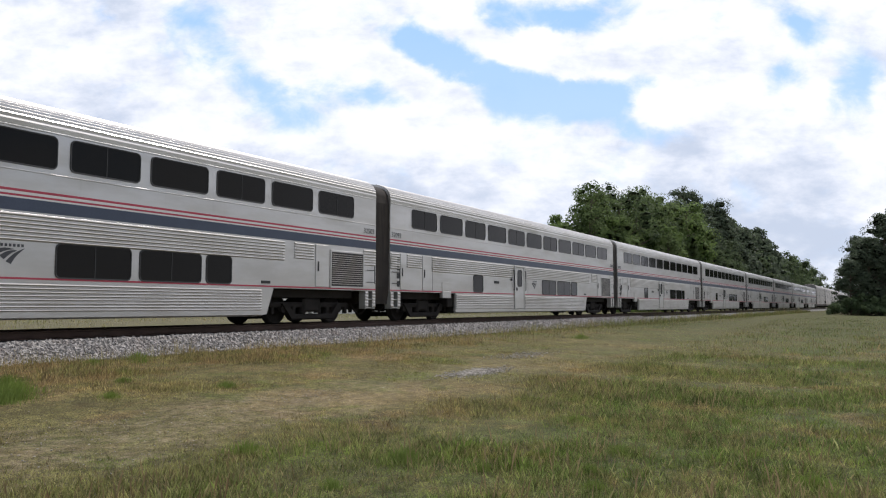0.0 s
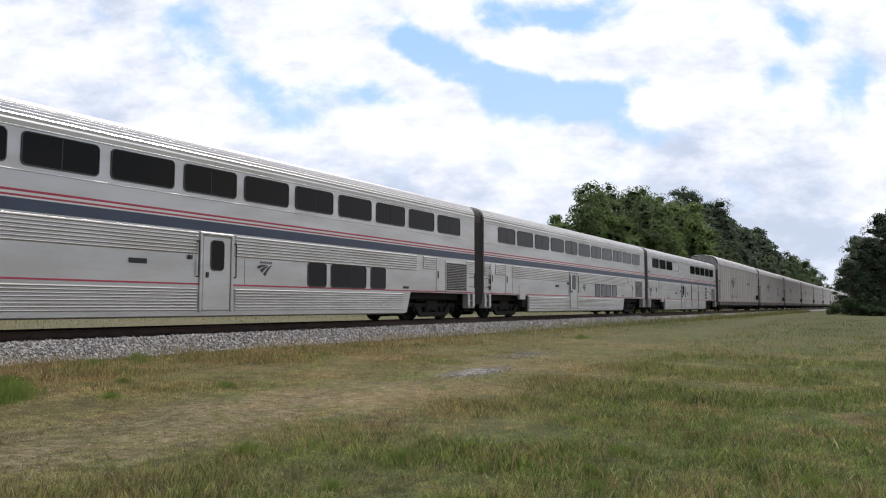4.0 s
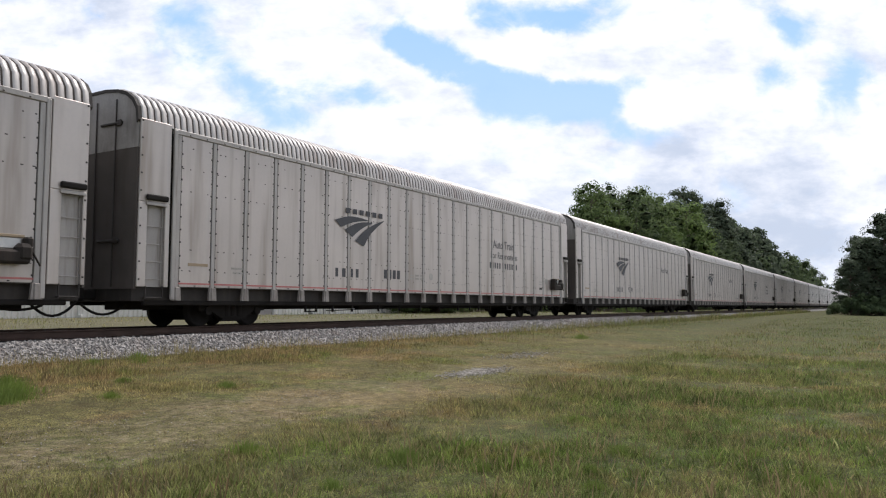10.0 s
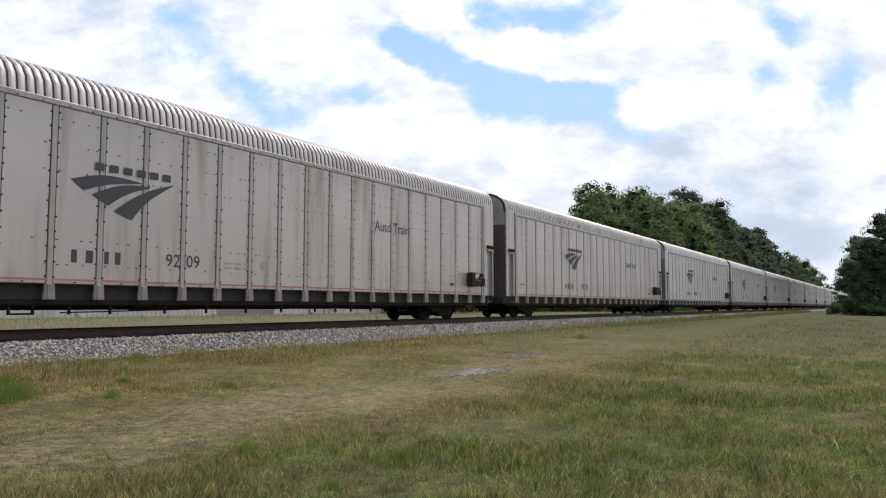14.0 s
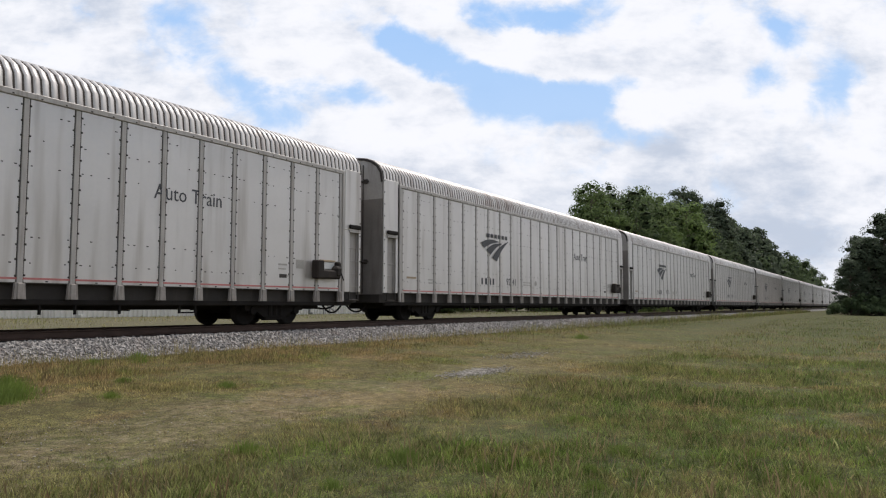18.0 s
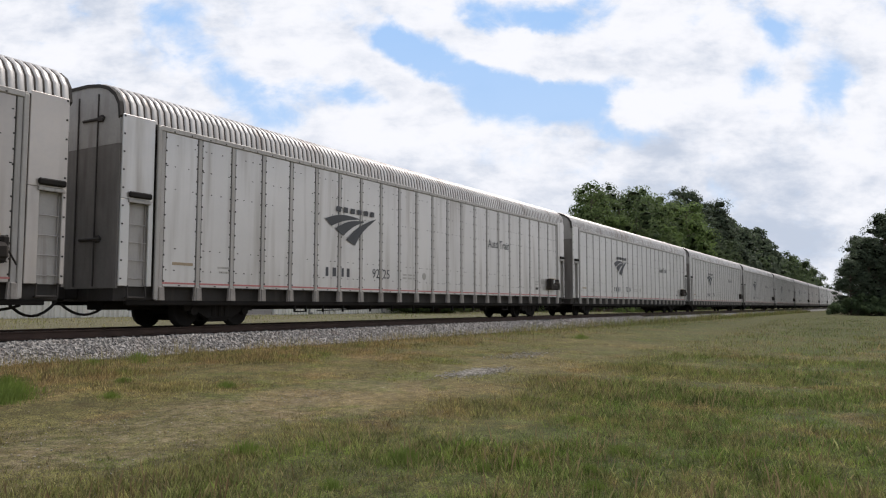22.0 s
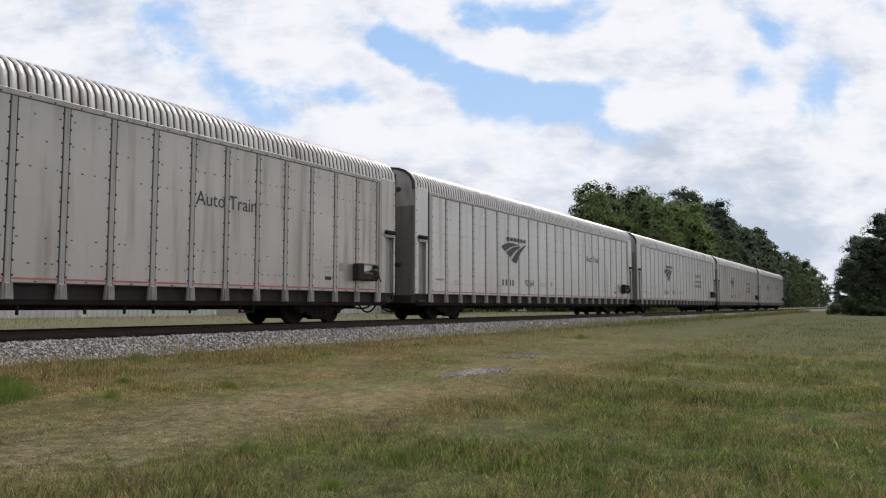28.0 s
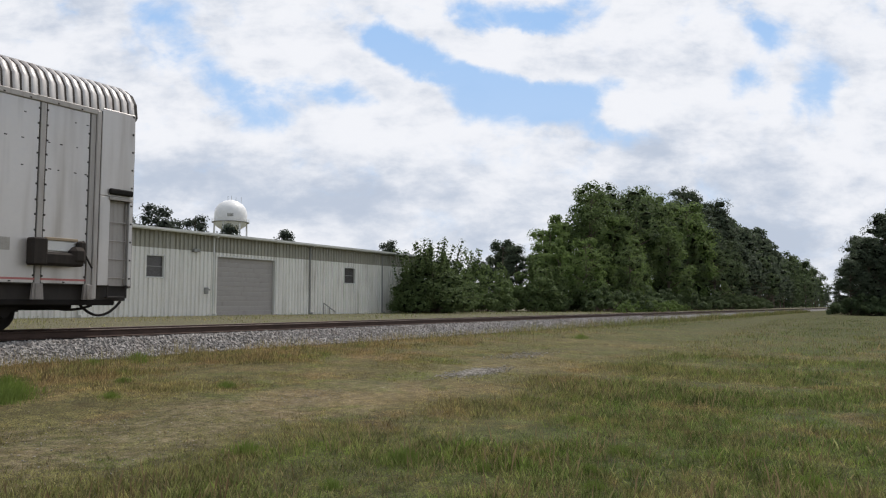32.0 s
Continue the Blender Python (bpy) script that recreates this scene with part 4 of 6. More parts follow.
def build_coach(name, rear_type, lounge=False):
    """One stainless double-deck passenger car, its front coupling at x = 0."""
    g = COACH_MESH
    if not g:
        window_meshes(1.72, 0.66, "upper", g)
        window_meshes(1.80, 0.70, "lower", g)
        window_meshes(0.82, 0.70, "small", g)
        window_meshes(0.40, 0.74, "door", g)
        g["wheel"] = wheel_mesh(0.457)
        g["slat"] = Shape().box(-0.80, 0.80, -1.585, -1.555, -0.008, 0.008, 0.003).mesh("slat", "post")
    car = new(name)
    y, x0, x1 = -1.55, 0.42, 25.45
    body = Shape().sweep([(-1.55, 1.06), (-1.55, 4.20), (1.55, 4.20), (1.55, 1.06)], [x0, x1])
    part("body", body, "steel", car)
    part("roof", Shape().sweep(coach_roof_profile(), [x0, x1]), "flute", car, "ribbed stainless roof")
    trim = Shape().box(x0, x1, y - 0.016, y, 3.30, 3.325, 0.004)
    trim.box(x0, x1, y - 0.014, y, 4.19, 4.22, 0.004)
    part("belt_rail", trim, "steel", car)
    for z0, z1, mat in ((2.875, 2.925, "red"), (2.82, 2.870, "pale_stripe"), (2.775, 2.815, "red"), (2.738, 2.772, "pale_stripe"), (2.48, 2.735, "blue")):
        part("stripe", Shape().box(x0, x1, y - 0.006, y, z0, z1), mat, car, {"red": "thin red stripe", "blue": "broad dark blue stripe", "pale_stripe": "thin white stripe"}[mat])
    part("stripe", Shape().box(x0, x1, y - 0.012, y, 1.085, 1.125), "red", car, "thin red stripe")
    # fluted bands
    segs = ((3.25, 10.55), (11.85, 20.9)) if not rear_type else ((3.25, 10.5), (11.55, 14.4), (14.43, 17.2), (17.23, 20.15), (21.0, 22.2))
    for a, b in segs:
        part("fluted_panel", flutes(a, b, 1.86, 2.45, 7), "flute", car)
    part("fluted_panel", flutes(1.50, 2.50, 1.95, 2.45, 6), "flute", car)
    part("fluted_panel", flutes(0.45, 1.00, 1.86, 2.45, 7), "flute", car)
    part("fluted_panel", flutes(24.75, 25.42, 1.90, 2.45, 6), "flute", car)
    part("fluted_panel", flutes(21.35, 22.2, 1.95, 2.45, 6), "flute", car) if not rear_type else None
    skirt_a, skirt_b = 5.1, 20.1
    for sgn in (-1, 1):
        sk = Shape().sweep([(sgn * 1.55, 0.30), (sgn * 1.55, 1.06), (sgn * 1.46, 1.06), (sgn * 1.46, 0.26)], [skirt_a, skirt_b])
        part("skirt", sk, "steel", car)
    lows = ((skirt_a + 0.05, 10.55), (11.85, skirt_b - 0.1)) if not rear_type else ((skirt_a + 0.05, 10.5), (11.55, 14.4), (14.43, 17.2), (17.23, skirt_b - 0.1))
    for a, b in lows:
        part("fluted_panel", flutes(a, b, 0.42, 1.02, 8), "flute", car)
    part("belly", Shape().box(skirt_a + 0.05, skirt_b - 0.05, -1.45, 1.45, 0.27, 1.05), "dark", car)
    slope = Shape().sweep([(y, 0.30), (y, 1.06), (y + 0.08, 1.06), (y + 0.08, 0.30)], [skirt_b, skirt_b + 0.02])
    for p in ([(skirt_b, 0.30), (skirt_b + 0.14, 0.32), (skirt_b + 0.40, 1.06), (skirt_b, 1.06)],):
        slope.face([(a, y, b) for a, b in p])
        slope.face([(a, y + 0.05, b) for a, b in p])
    part("skirt_end", slope, "steel", car)
    # upper windows
    starts = [1.85 + 2.06 * i for i in range(11)] if not rear_type else [1.73, 3.78, 5.86, 7.95, 14.15, 16.21, 18.28, 20.34, 22.42]
    for i, s in enumerate(starts):
        add_window(car, g, "upper", s + 0.86, 3.78, pane="blind" if rear_type and i == 3 else "", mullion=bool(rear_type or i % 2 == 0))
    if not rear_type:
        if lounge:
            add_window(car, g, "small", 15.23, 1.50)
            add_window(car, g, "lower", 16.82, 1.50, mullion=True)
        else:
            add_window(car, g, "small", 7.05, 1.50)
            add_window(car, g, "lower", 14.86, 1.50, mullion=True)
            add_window(car, g, "lower", 16.93, 1.50, mullion=True)
        add_window(car, g, "small", 18.45, 1.50)
    # entrance door
    door = Shape().box(10.72, 11.66, y - 0.035, y + 0.02, 0.42, 2.36, 0.03)
    d = part("door", door, "steel", car, "stainless entrance door")
    f, p, b = g["door"]
    w = part("door_window", f, "gasket", d, at=(11.19, -0.032, 1.86))
    part("door_pane", p, "glass", d, at=(11.19, -0.034, 1.86))
    part("door_frame", Shape().box(10.62, 10.70, y - 0.05, y, 0.40, 2.42, 0.015).box(11.68, 11.76, y - 0.05, y, 0.40, 2.42, 0.015).box(10.62, 11.76, y - 0.05, y, 2.38, 2.45, 0.015), "steel", d)
    rails = Shape()
    for q in (10.56, 11.82):
        rails.tube((q, y - 0.07, 1.30), (q, y - 0.07, 2.20), 0.018, n=6)
        rails.tube((q, y, 1.30), (q, y - 0.07, 1.30), 0.018, n=6)
        rails.tube((q, y, 2.20), (q, y - 0.07, 2.20), 0.018, n=6)
    part("handrail", rails, "gasket", d)
    part("door_handle", Shape().box(10.82, 10.90, y - 0.07, y - 0.03, 1.28, 1.42, 0.01), "gasket", d)
    part("lamp", Shape().box(10.25, 10.38, y - 0.06, y, 1.72, 1.84, 0.02), "gasket", car)
    part("vent", Shape().box(8.55, 9.05, y - 0.015, y, 1.55, 1.67, 0.03), "gasket", car)
    # large louvre near the rear
    lv = part("louver", Shape().box(23.06, 24.72, y - 0.016, y, 1.18, 2.26, 0.01), "gasket", car, "black louvre with steel slats")
    for i in range(15):
        part("slat", g["slat"], "steel", lv, at=(23.89, 0, 1.25 + i * 0.067))
    part("louver_frame", Shape().box(23.0, 23.06, y - 0.03, y, 1.12, 2.32, 0.008).box(24.72, 24.78, y - 0.03, y, 1.12, 2.32, 0.008)
         .box(23.0, 24.78, y - 0.03, y, 2.26, 2.32, 0.008).box(23.0, 24.78, y - 0.03, y, 1.12, 1.18, 0.008), "steel", lv)
    # hatches with handles
    for a, b, z0, z1 in ((1.06, 1.44, 1.14, 2.44), (2.56, 3.18, 1.14, 2.44), (22.3, 22.95, 1.14, 2.44)):
        hatch = part("hatch", Shape().box(a, b, y - 0.022, y, z0, z1, 0.012), "steel", car)
        part("latch", Shape().box(a + 0.10, a + 0.14, y - 0.05, y - 0.02, 1.62, 1.92, 0.01), "gasket", hatch)
    part("filler_hatch", Shape().box(4.0, 4.55, y - 0.02, y, 1.16, 1.50, 0.01), "steel", car)
    part("drain_box", Shape().box(4.0, 4.65, y - 0.05, y + 0.1, 0.86, 1.14, 0.015), "steel", car)
    part("builder_plate", Shape().box(6.0 if rear_type else 20.0, 6.35 if rear_type else 20.35, y - 0.016, y, 1.18, 1.26), "gasket", car)
    # end steps, ladders and diaphragms
    for a, b in ((0.45, 1.05), (24.85, 25.42)):
        st = Shape()
        st.box(a, a + 0.08, y - 0.01, y + 0.25, 0.45, 1.06, 0.01)
        st.box(b - 0.16, b, y - 0.01, y + 0.25, 0.45, 1.06, 0.01)
        for z in (0.47, 0.75):
            st.box(a, b, y - 0.01, y + 0.25, z, z + 0.04, 0.01)
        part("step", st, "pipe", car, "steel foot step at the car end")
        for u0, u1 in ((a, a + 0.17), (b - 0.17, b)):
            part("step_side", flutes(u0, u1, 0.52, 1.04, 5, y - 0.012, 0.014), "steel", car)
        gr = Shape()
        for z in (1.35, 1.75):
            gr.tube((a + 0.05, y - 0.06, z), (b - 0.1, y - 0.06, z), 0.014, n=6)
        gr.tube((b - 0.1, y - 0.06, 1.3), (b - 0.1, y - 0.06, 1.9), 0.014, n=6)
        part("grab_iron", gr, "gasket", car)
    lo = 20.25 if rear_type else 1.0
    for i in range(4):
        part("ladder_recess", Shape().box(lo if rear_type else 0.86, (lo + 0.66) if rear_type else 1.02, y - 0.012, y, 1.24 + i * 0.29, 1.44 + i * 0.29, 0.004), "gasket", car)
    for a, b in ((-0.0, 0.42), (25.45, 25.90)):
        dia = Shape().sweep([(-1.42, 0.62), (-1.50, 1.2), (-1.50, 4.15)] + [(p * 0.95, 4.15 + (q - 4.2) * 0.97) for p, q in COACH_ARC[4:-4]] + [(1.50, 4.15), (1.50, 1.2), (1.42, 0.62)], [a, b])
        part("diaphragm", dia, "rubber", car, "dark grimy rubber gangway diaphragm")
        part("coupler", Shape().box(a if a > 5 else a - 0.0, b, -0.25, 0.25, 0.42, 0.9, 0.04), "dark", car)
    hose(car, 24.9, 25.9, -0.9, 0.62, 0.34)
    hose(car, 0.0, 1.0, -0.9, 0.62, 0.30)
    part("underframe", Shape().box(1.2, 5.0, -1.2, 1.2, 0.80, 1.06, 0.02), "dark", car)
    part("underframe", Shape().box(20.5, 24.6, -1.2, 1.2, 0.80, 1.06, 0.02), "dark", car)
    part("equipment_box", Shape().box(4.6, 5.05, -1.45, -0.9, 0.5, 1.05, 0.03), "dark", car)
    add_truck(car, 3.25, 2.60, 0.457, g["wheel"], True)
    add_truck(car, 22.65, 2.60, 0.457, g["wheel"], True)
    emblem(car, 12.65, 1.38, 0.62, y - 0.006, "letter")
    if rear_type:
        for q in (20.2, 22.1, 23.9):
            part("roof_vent", Shape().box(q - 0.28, q + 0.28, -1.02, -0.70, 4.84, 5.01, 0.03), "rubber", car)
        for q in (14.415, 17.215):
            part("panel_joint", Shape().box(q - 0.016, q + 0.016, y - 0.043, y - 0.001, 0.42, 1.07), "joint", car)
            part("panel_joint", Shape().box(q - 0.016, q + 0.016, y - 0.043, y - 0.001, 1.13, 2.46), "joint", car)
        for q in (5.9, 9.9, 13.2, 19.6):
            part("panel_joint", Shape().box(q - 0.008, q + 0.008, y - 0.006, y, 2.93, 3.298), "joint", car)
    for q in (3.3, 12.2):
        part("panel_joint", Shape().box(q - 0.007, q + 0.007, y - 0.004, y, 1.13, 1.85), "joint", car)
    return car


# ---- the train ----
# the train's pace is not quite even: how far it runs ahead of or behind a steady pace
PACE_T = (0.0, 2.0, 6.0, 7.0, 8.5, 11.0, 13.0, 15.0, 17.0, 19.0, 21.0, 22.0, 25.0, 27.5, 30.0, 32.0)
PACE_D = (-0.14, -0.14, -0.13, -0.15, 0.0, 0.26, 0.29, 0.27, 0.18, 0.01, -0.16, -0.22, -0.50, -0.35, -0.13, 0.27)


def coupling(t):
    """Rear coupling of the train along the track at t seconds."""
    return 1005.01 - 30.5275 * t - 0.016148 * t * t + float(np.interp(t, PACE_T, PACE_D))


TRAIN = []
rack = build_rack()
tagged(rack, "weathered silver-grey enclosed autorack railcar with corrugated roof", "railcar", "autorack cars of the train")
FLEET = {0: "9200", 1: "9211", 2: "9232", 3: "9264", 4: "9261", 6: "9252", 7: "9256", 8: "9263", 9: "9234", 10: "9225", 11: "9276", 12: "9273", 13: "9272", 14: "9241",
         15: "9231", 16: "9265", 18: "9238", 19: "9209", 20: "9206", 21: "9226", 22: "9249", 24: "9279", 25: "9228", 26: "9277", 27: "9201"}
WORDS = lettering("Auto Train", 0.53, "letter", "car_lettering")
WORDS.transform(Matrix.Diagonal((2.12 / max(v.co.x for v in WORDS.vertices), 1, 1, 1)))
WORDS2 = lettering("For Reservations", 0.44, "letter", "car_lettering")
WORDS2.transform(Matrix.Diagonal((2.75 / max(v.co.x for v in WORDS2.vertices), 1, 1, 1)))
racks = [rack] + [copy_thing(rack, Matrix()) for k in range(27)]
for k, car in enumerate(racks):
    offset = -(k + 1) * RACK_LEN
    TRAIN.append((car, offset))
    y = -HALF - 0.012
    num = FLEET.get(k)
    if num:
        for word, dx in ((num[:2], 0.0), (num[2:], 0.62)):
            part("car_number", lettering(word, 0.45, "letter", "car_number"), "letter", car, at=(10.42 + dx, y, 1.50))
    else:
        for i in range(4):
            part("car_number_bar", Shape().box(10.64 + i * 0.27, 10.82 + i * 0.27, y, y + 0.006, 1.50, 1.81), "letter", car)
    part("car_lettering", WORDS, "letter", car, at=(19.8 if k == 15 else 19.03, y, 3.13))
    if k in (1, 2, 20, 23, 26):
        part("car_lettering", WORDS2, "letter", car, at=(18.78, y, 2.66))
        bars = Shape()
        for i in range(12):
            bars.box(18.70 + i * 0.235 + (0.1 if i > 4 else 0), 18.82 + i * 0.235 + (0.1 if i > 4 else 0), y, y + 0.006, 2.22, 2.48)
        part("lettering_bars", bars, "letter", car)
for k, car in enumerate(racks):
    # paint differs by car; the warmer early light is partly put into panel_warm
    paint = "panel_warm" if k >= 18 or k in (1, 4, 11) else ("panel_pale" if k in (2, 6, 8, 9, 13) else "")
    swap = [(("side_panel", "end_bay", "end_strip"), paint)] if paint else []
    if k < 18:
        swap += [(("roof",), "galv_pale"), (("end_door_top",), "endtop_pale"), (("end_door.", "end_door"), "enddoor_pale")]
    for ob in car.children:
        for names, mat in swap:
            if ob.name.split(".")[0] in names:
                ob.material_slots[0].link = "OBJECT"
                ob.material_slots[0].material = M[mat]
coach = build_coach("passenger_car", False)
tagged(coach, "stainless double-deck passenger car with red and blue stripes", "railcar", "passenger cars of the train")
last_coach = build_coach("passenger_car", True)
tagged(last_coach, "stainless double-deck crew car with one blinded window", "railcar", "passenger cars of the train")
lounge = build_coach("passenger_car", False, True)
tagged(lounge, "stainless double-deck passenger car with three small lower windows", "railcar", "passenger cars of the train")
coaches = [last_coach, lounge, copy_thing(lounge, Matrix()), copy_thing(lounge, Matrix()), coach] + [copy_thing(coach, Matrix()) for k in range(3)]
for j, num in ((0, "37002"), (3, "34129"), (4, "32102"), (5, "32080"), (6, "32092"), (7, "32503")):
    digits = lettering(num, 0.25, "letter", "car_number")
    for dx in (0.50, 24.75):
        part("car_number", digits, "letter", coaches[j], at=(dx, -1.556, 3.0))
for j, car in enumerate(coaches):
    TRAIN.append((car, -28 * RACK_LEN - (j + 1) * COACH_LEN))
for car, offset in TRAIN:
    car.location = (coupling(0) + offset, TRACK_Y, 0)


# ---- metal-sided warehouse beyond the track ----
WALL_Y, WALL_TOP, BASE = 36.0, 4.92, -0.06


def ribbed(w, z0, z1):
    """Metal siding with vertical ribs, from x = 0 to w."""
    s, pts, x = Shape(), [], 0.0
    while x < w - 0.02:
        for f, d in ((0.0, 0.0), (0.11, 0.0), (0.155, -0.085), (0.255, -0.085), (0.30, 0.0)):
            if x + f <= w:
                pts.append((x + f, d))
        x += 0.305
    pts.append((w, 0.0))
    for (a, d), (b, e) in zip(pts, pts[1:]):
        if b - a > 1e-4 or d != e:
            s.face([(a, d, z0), (b, e, z0), (b, e, z1), (a, d, z1)])
    s.face([(0, 0.05, z0), (0, 0.05, z1), (w, 0.05, z1), (w, 0.05, z0)])
    return s


def build_warehouse():
    b = new("warehouse")
    tagged(b, "long low cream metal-sided warehouse with a grey roller door", "building")
    xa, xb, depth = 4.0, 57.0, 24.0
    openings = [(27.75, 28.92, 2.22, 3.41, "window"), (32.95, 38.05, BASE, 3.62, "door"), (45.70, 46.98, 2.33, 3.47, "window")]
    cuts = sorted({xa, xb, *[q for o in openings for q in o[:2]], *[xa + 1.83 * i for i in range(30) if xa + 1.83 * i < xb]})
    cache = {}
    for p, q in zip(cuts, cuts[1:]):
        if q - p < 0.05:
            continue
        spans = [(BASE, WALL_TOP)]
        for a, c, z0, z1, kind in openings:
            if a - 0.01 <= p and q <= c + 0.01:
                spans = [s for s in ((BASE, z0), (z1, WALL_TOP)) if s[1] - s[0] > 0.05]
        for z0, z1 in spans:
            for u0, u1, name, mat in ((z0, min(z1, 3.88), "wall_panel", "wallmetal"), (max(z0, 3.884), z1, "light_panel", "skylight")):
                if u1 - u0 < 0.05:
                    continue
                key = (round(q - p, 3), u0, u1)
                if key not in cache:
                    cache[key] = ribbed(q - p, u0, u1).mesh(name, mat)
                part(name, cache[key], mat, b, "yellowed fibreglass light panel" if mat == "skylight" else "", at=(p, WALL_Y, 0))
    inner = Shape().box(xa, xb, WALL_Y + 0.30, WALL_Y + 0.34, BASE, WALL_TOP)
    inner.box(xa, xa + 0.1, WALL_Y + 0.06, WALL_Y + depth, BASE, WALL_TOP).box(xb - 0.1, xb, WALL_Y + 0.06, WALL_Y + depth, BASE, WALL_TOP)
    inner.box(xa, xb, WALL_Y + depth, WALL_Y + depth + 0.1, BASE, WALL_TOP)
    part("wall", inner, "wallmetal", b)
    roof = Shape()
    roof.sweep([(WALL_Y - 0.42, WALL_TOP + 0.02), (WALL_Y - 0.42, WALL_TOP + 0.08), (WALL_Y + depth / 2, WALL_TOP + 0.75), (WALL_Y + depth + 0.4, WALL_TOP + 0.08),
                (WALL_Y + depth + 0.4, WALL_TOP + 0.02)], [xa - 0.3, xb + 0.3])
    part("roof", roof, "roofmetal", b)
    gutter = Shape().sweep([(WALL_Y - 0.56, WALL_TOP + 0.10), (WALL_Y - 0.56, WALL_TOP - 0.02), (WALL_Y - 0.50, WALL_TOP - 0.08), (WALL_Y - 0.40, WALL_TOP - 0.08), (WALL_Y - 0.40, WALL_TOP + 0.10)],
                           [xa - 0.3, xb + 0.3])
    part("gutter", gutter, "trim", b, "pale metal gutter")
    for i, x in enumerate((5.7, 14.7, 23.7, 32.62, 41.65, 50.6)):
        pipe = Shape().box(x - 0.06, x + 0.06, WALL_Y - 0.15, WALL_Y - 0.04, BASE + 0.1, WALL_TOP - 0.1, 0.02)
        pipe.box(x - 0.06, x + 0.06, WALL_Y - 0.50, WALL_Y - 0.08, WALL_TOP - 0.16, WALL_TOP - 0.06, 0.02)
        pipe.box(x - 0.07, x + 0.07, WALL_Y - 0.40, WALL_Y - 0.06, BASE, BASE + 0.16, 0.02)
        part("downpipe", pipe, "pipe" if i > 3 else "trim", b)
    for a, c, z0, z1, kind in openings:
        fr = Shape()
        fr.box(a - 0.08, a, WALL_Y - 0.06, WALL_Y + 0.14, z0, z1 + 0.08, 0.01)
        fr.box(c, c + 0.08, WALL_Y - 0.06, WALL_Y + 0.14, z0, z1 + 0.08, 0.01)
        fr.box(a - 0.08, c + 0.08, WALL_Y - 0.065, WALL_Y + 0.14, z1, z1 + 0.10, 0.01)
        if kind == "window":
            fr.box(a - 0.10, c + 0.10, WALL_Y - 0.09, WALL_Y + 0.14, z0 - 0.08, z0, 0.01)
            w = part("window", fr, "trim", b)
            part("pane", Shape().box(a, c, WALL_Y + 0.08, WALL_Y + 0.10, z0, z1), "grey_pane", w)
            part("sash_bar", Shape().box(a, c, WALL_Y + 0.05, WALL_Y + 0.11, (z0 + z1) / 2 - 0.02, (z0 + z1) / 2 + 0.02, 0.006), "pipe", w)
        else:
            w = part("roller_door", fr, "trim", b, "closed grey roller door")
            n, h = 12, (z1 - z0) / 12
            slat = Shape().sweep([(0.0, 0.0), (-0.005, 0.02), (-0.008, h * 0.5), (-0.005, h - 0.03), (0.0, h - 0.006), (0.03, h - 0.006), (0.03, 0.0)], [0, c - a]).mesh("slat", "shutter")
            for i in range(n):
                part("slat", slat, "shutter", w, at=(a, WALL_Y + 0.14, z0 + i * h))
            part("threshold", Shape().box(a - 0.1, c + 0.1, WALL_Y - 0.35, WALL_Y + 0.15, BASE - 0.02, BASE + 0.06, 0.01), "gravel", w)
    part("wall_lamp", Shape().box(30.9, 31.2, WALL_Y - 0.32, WALL_Y - 0.04, 3.78, 3.98, 0.03).box(31.2, 31.5, WALL_Y - 0.20, WALL_Y - 0.04, 3.82, 4.0, 0.03), "pipe", b)
    part("meter_box", Shape().box(31.9, 32.15, WALL_Y - 0.24, WALL_Y - 0.04, 1.28, 1.68, 0.03).box(32.15, 32.4, WALL_Y - 0.12, WALL_Y - 0.04, 1.5, 1.6, 0.02), "pipe", b)
    hr = Shape().tube((42.6, WALL_Y - 0.6, 0.75), (43.9, WALL_Y - 0.6, 0.15), 0.04, n=6)
    for q, z in ((42.6, 0.75), (43.25, 0.45), (43.9, 0.15)):
        hr.tube((q, WALL_Y - 0.6, BASE), (q, WALL_Y - 0.6, z), 0.035, n=6)
    part("handrail", hr, "pipe", b)


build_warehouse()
shed = new("storage_shed")
tagged(shed, "pale grey metal shed roof behind the warehouse", "building")
part("wall", Shape().box(76, 96, 66, 80, -0.1, 6.2, 0.02), "wallmetal", shed)
part("roof", Shape().sweep([(65.5, 6.2), (73, 8.0), (80.5, 6.2)], [75.5, 96.5]), "roofmetal", shed)


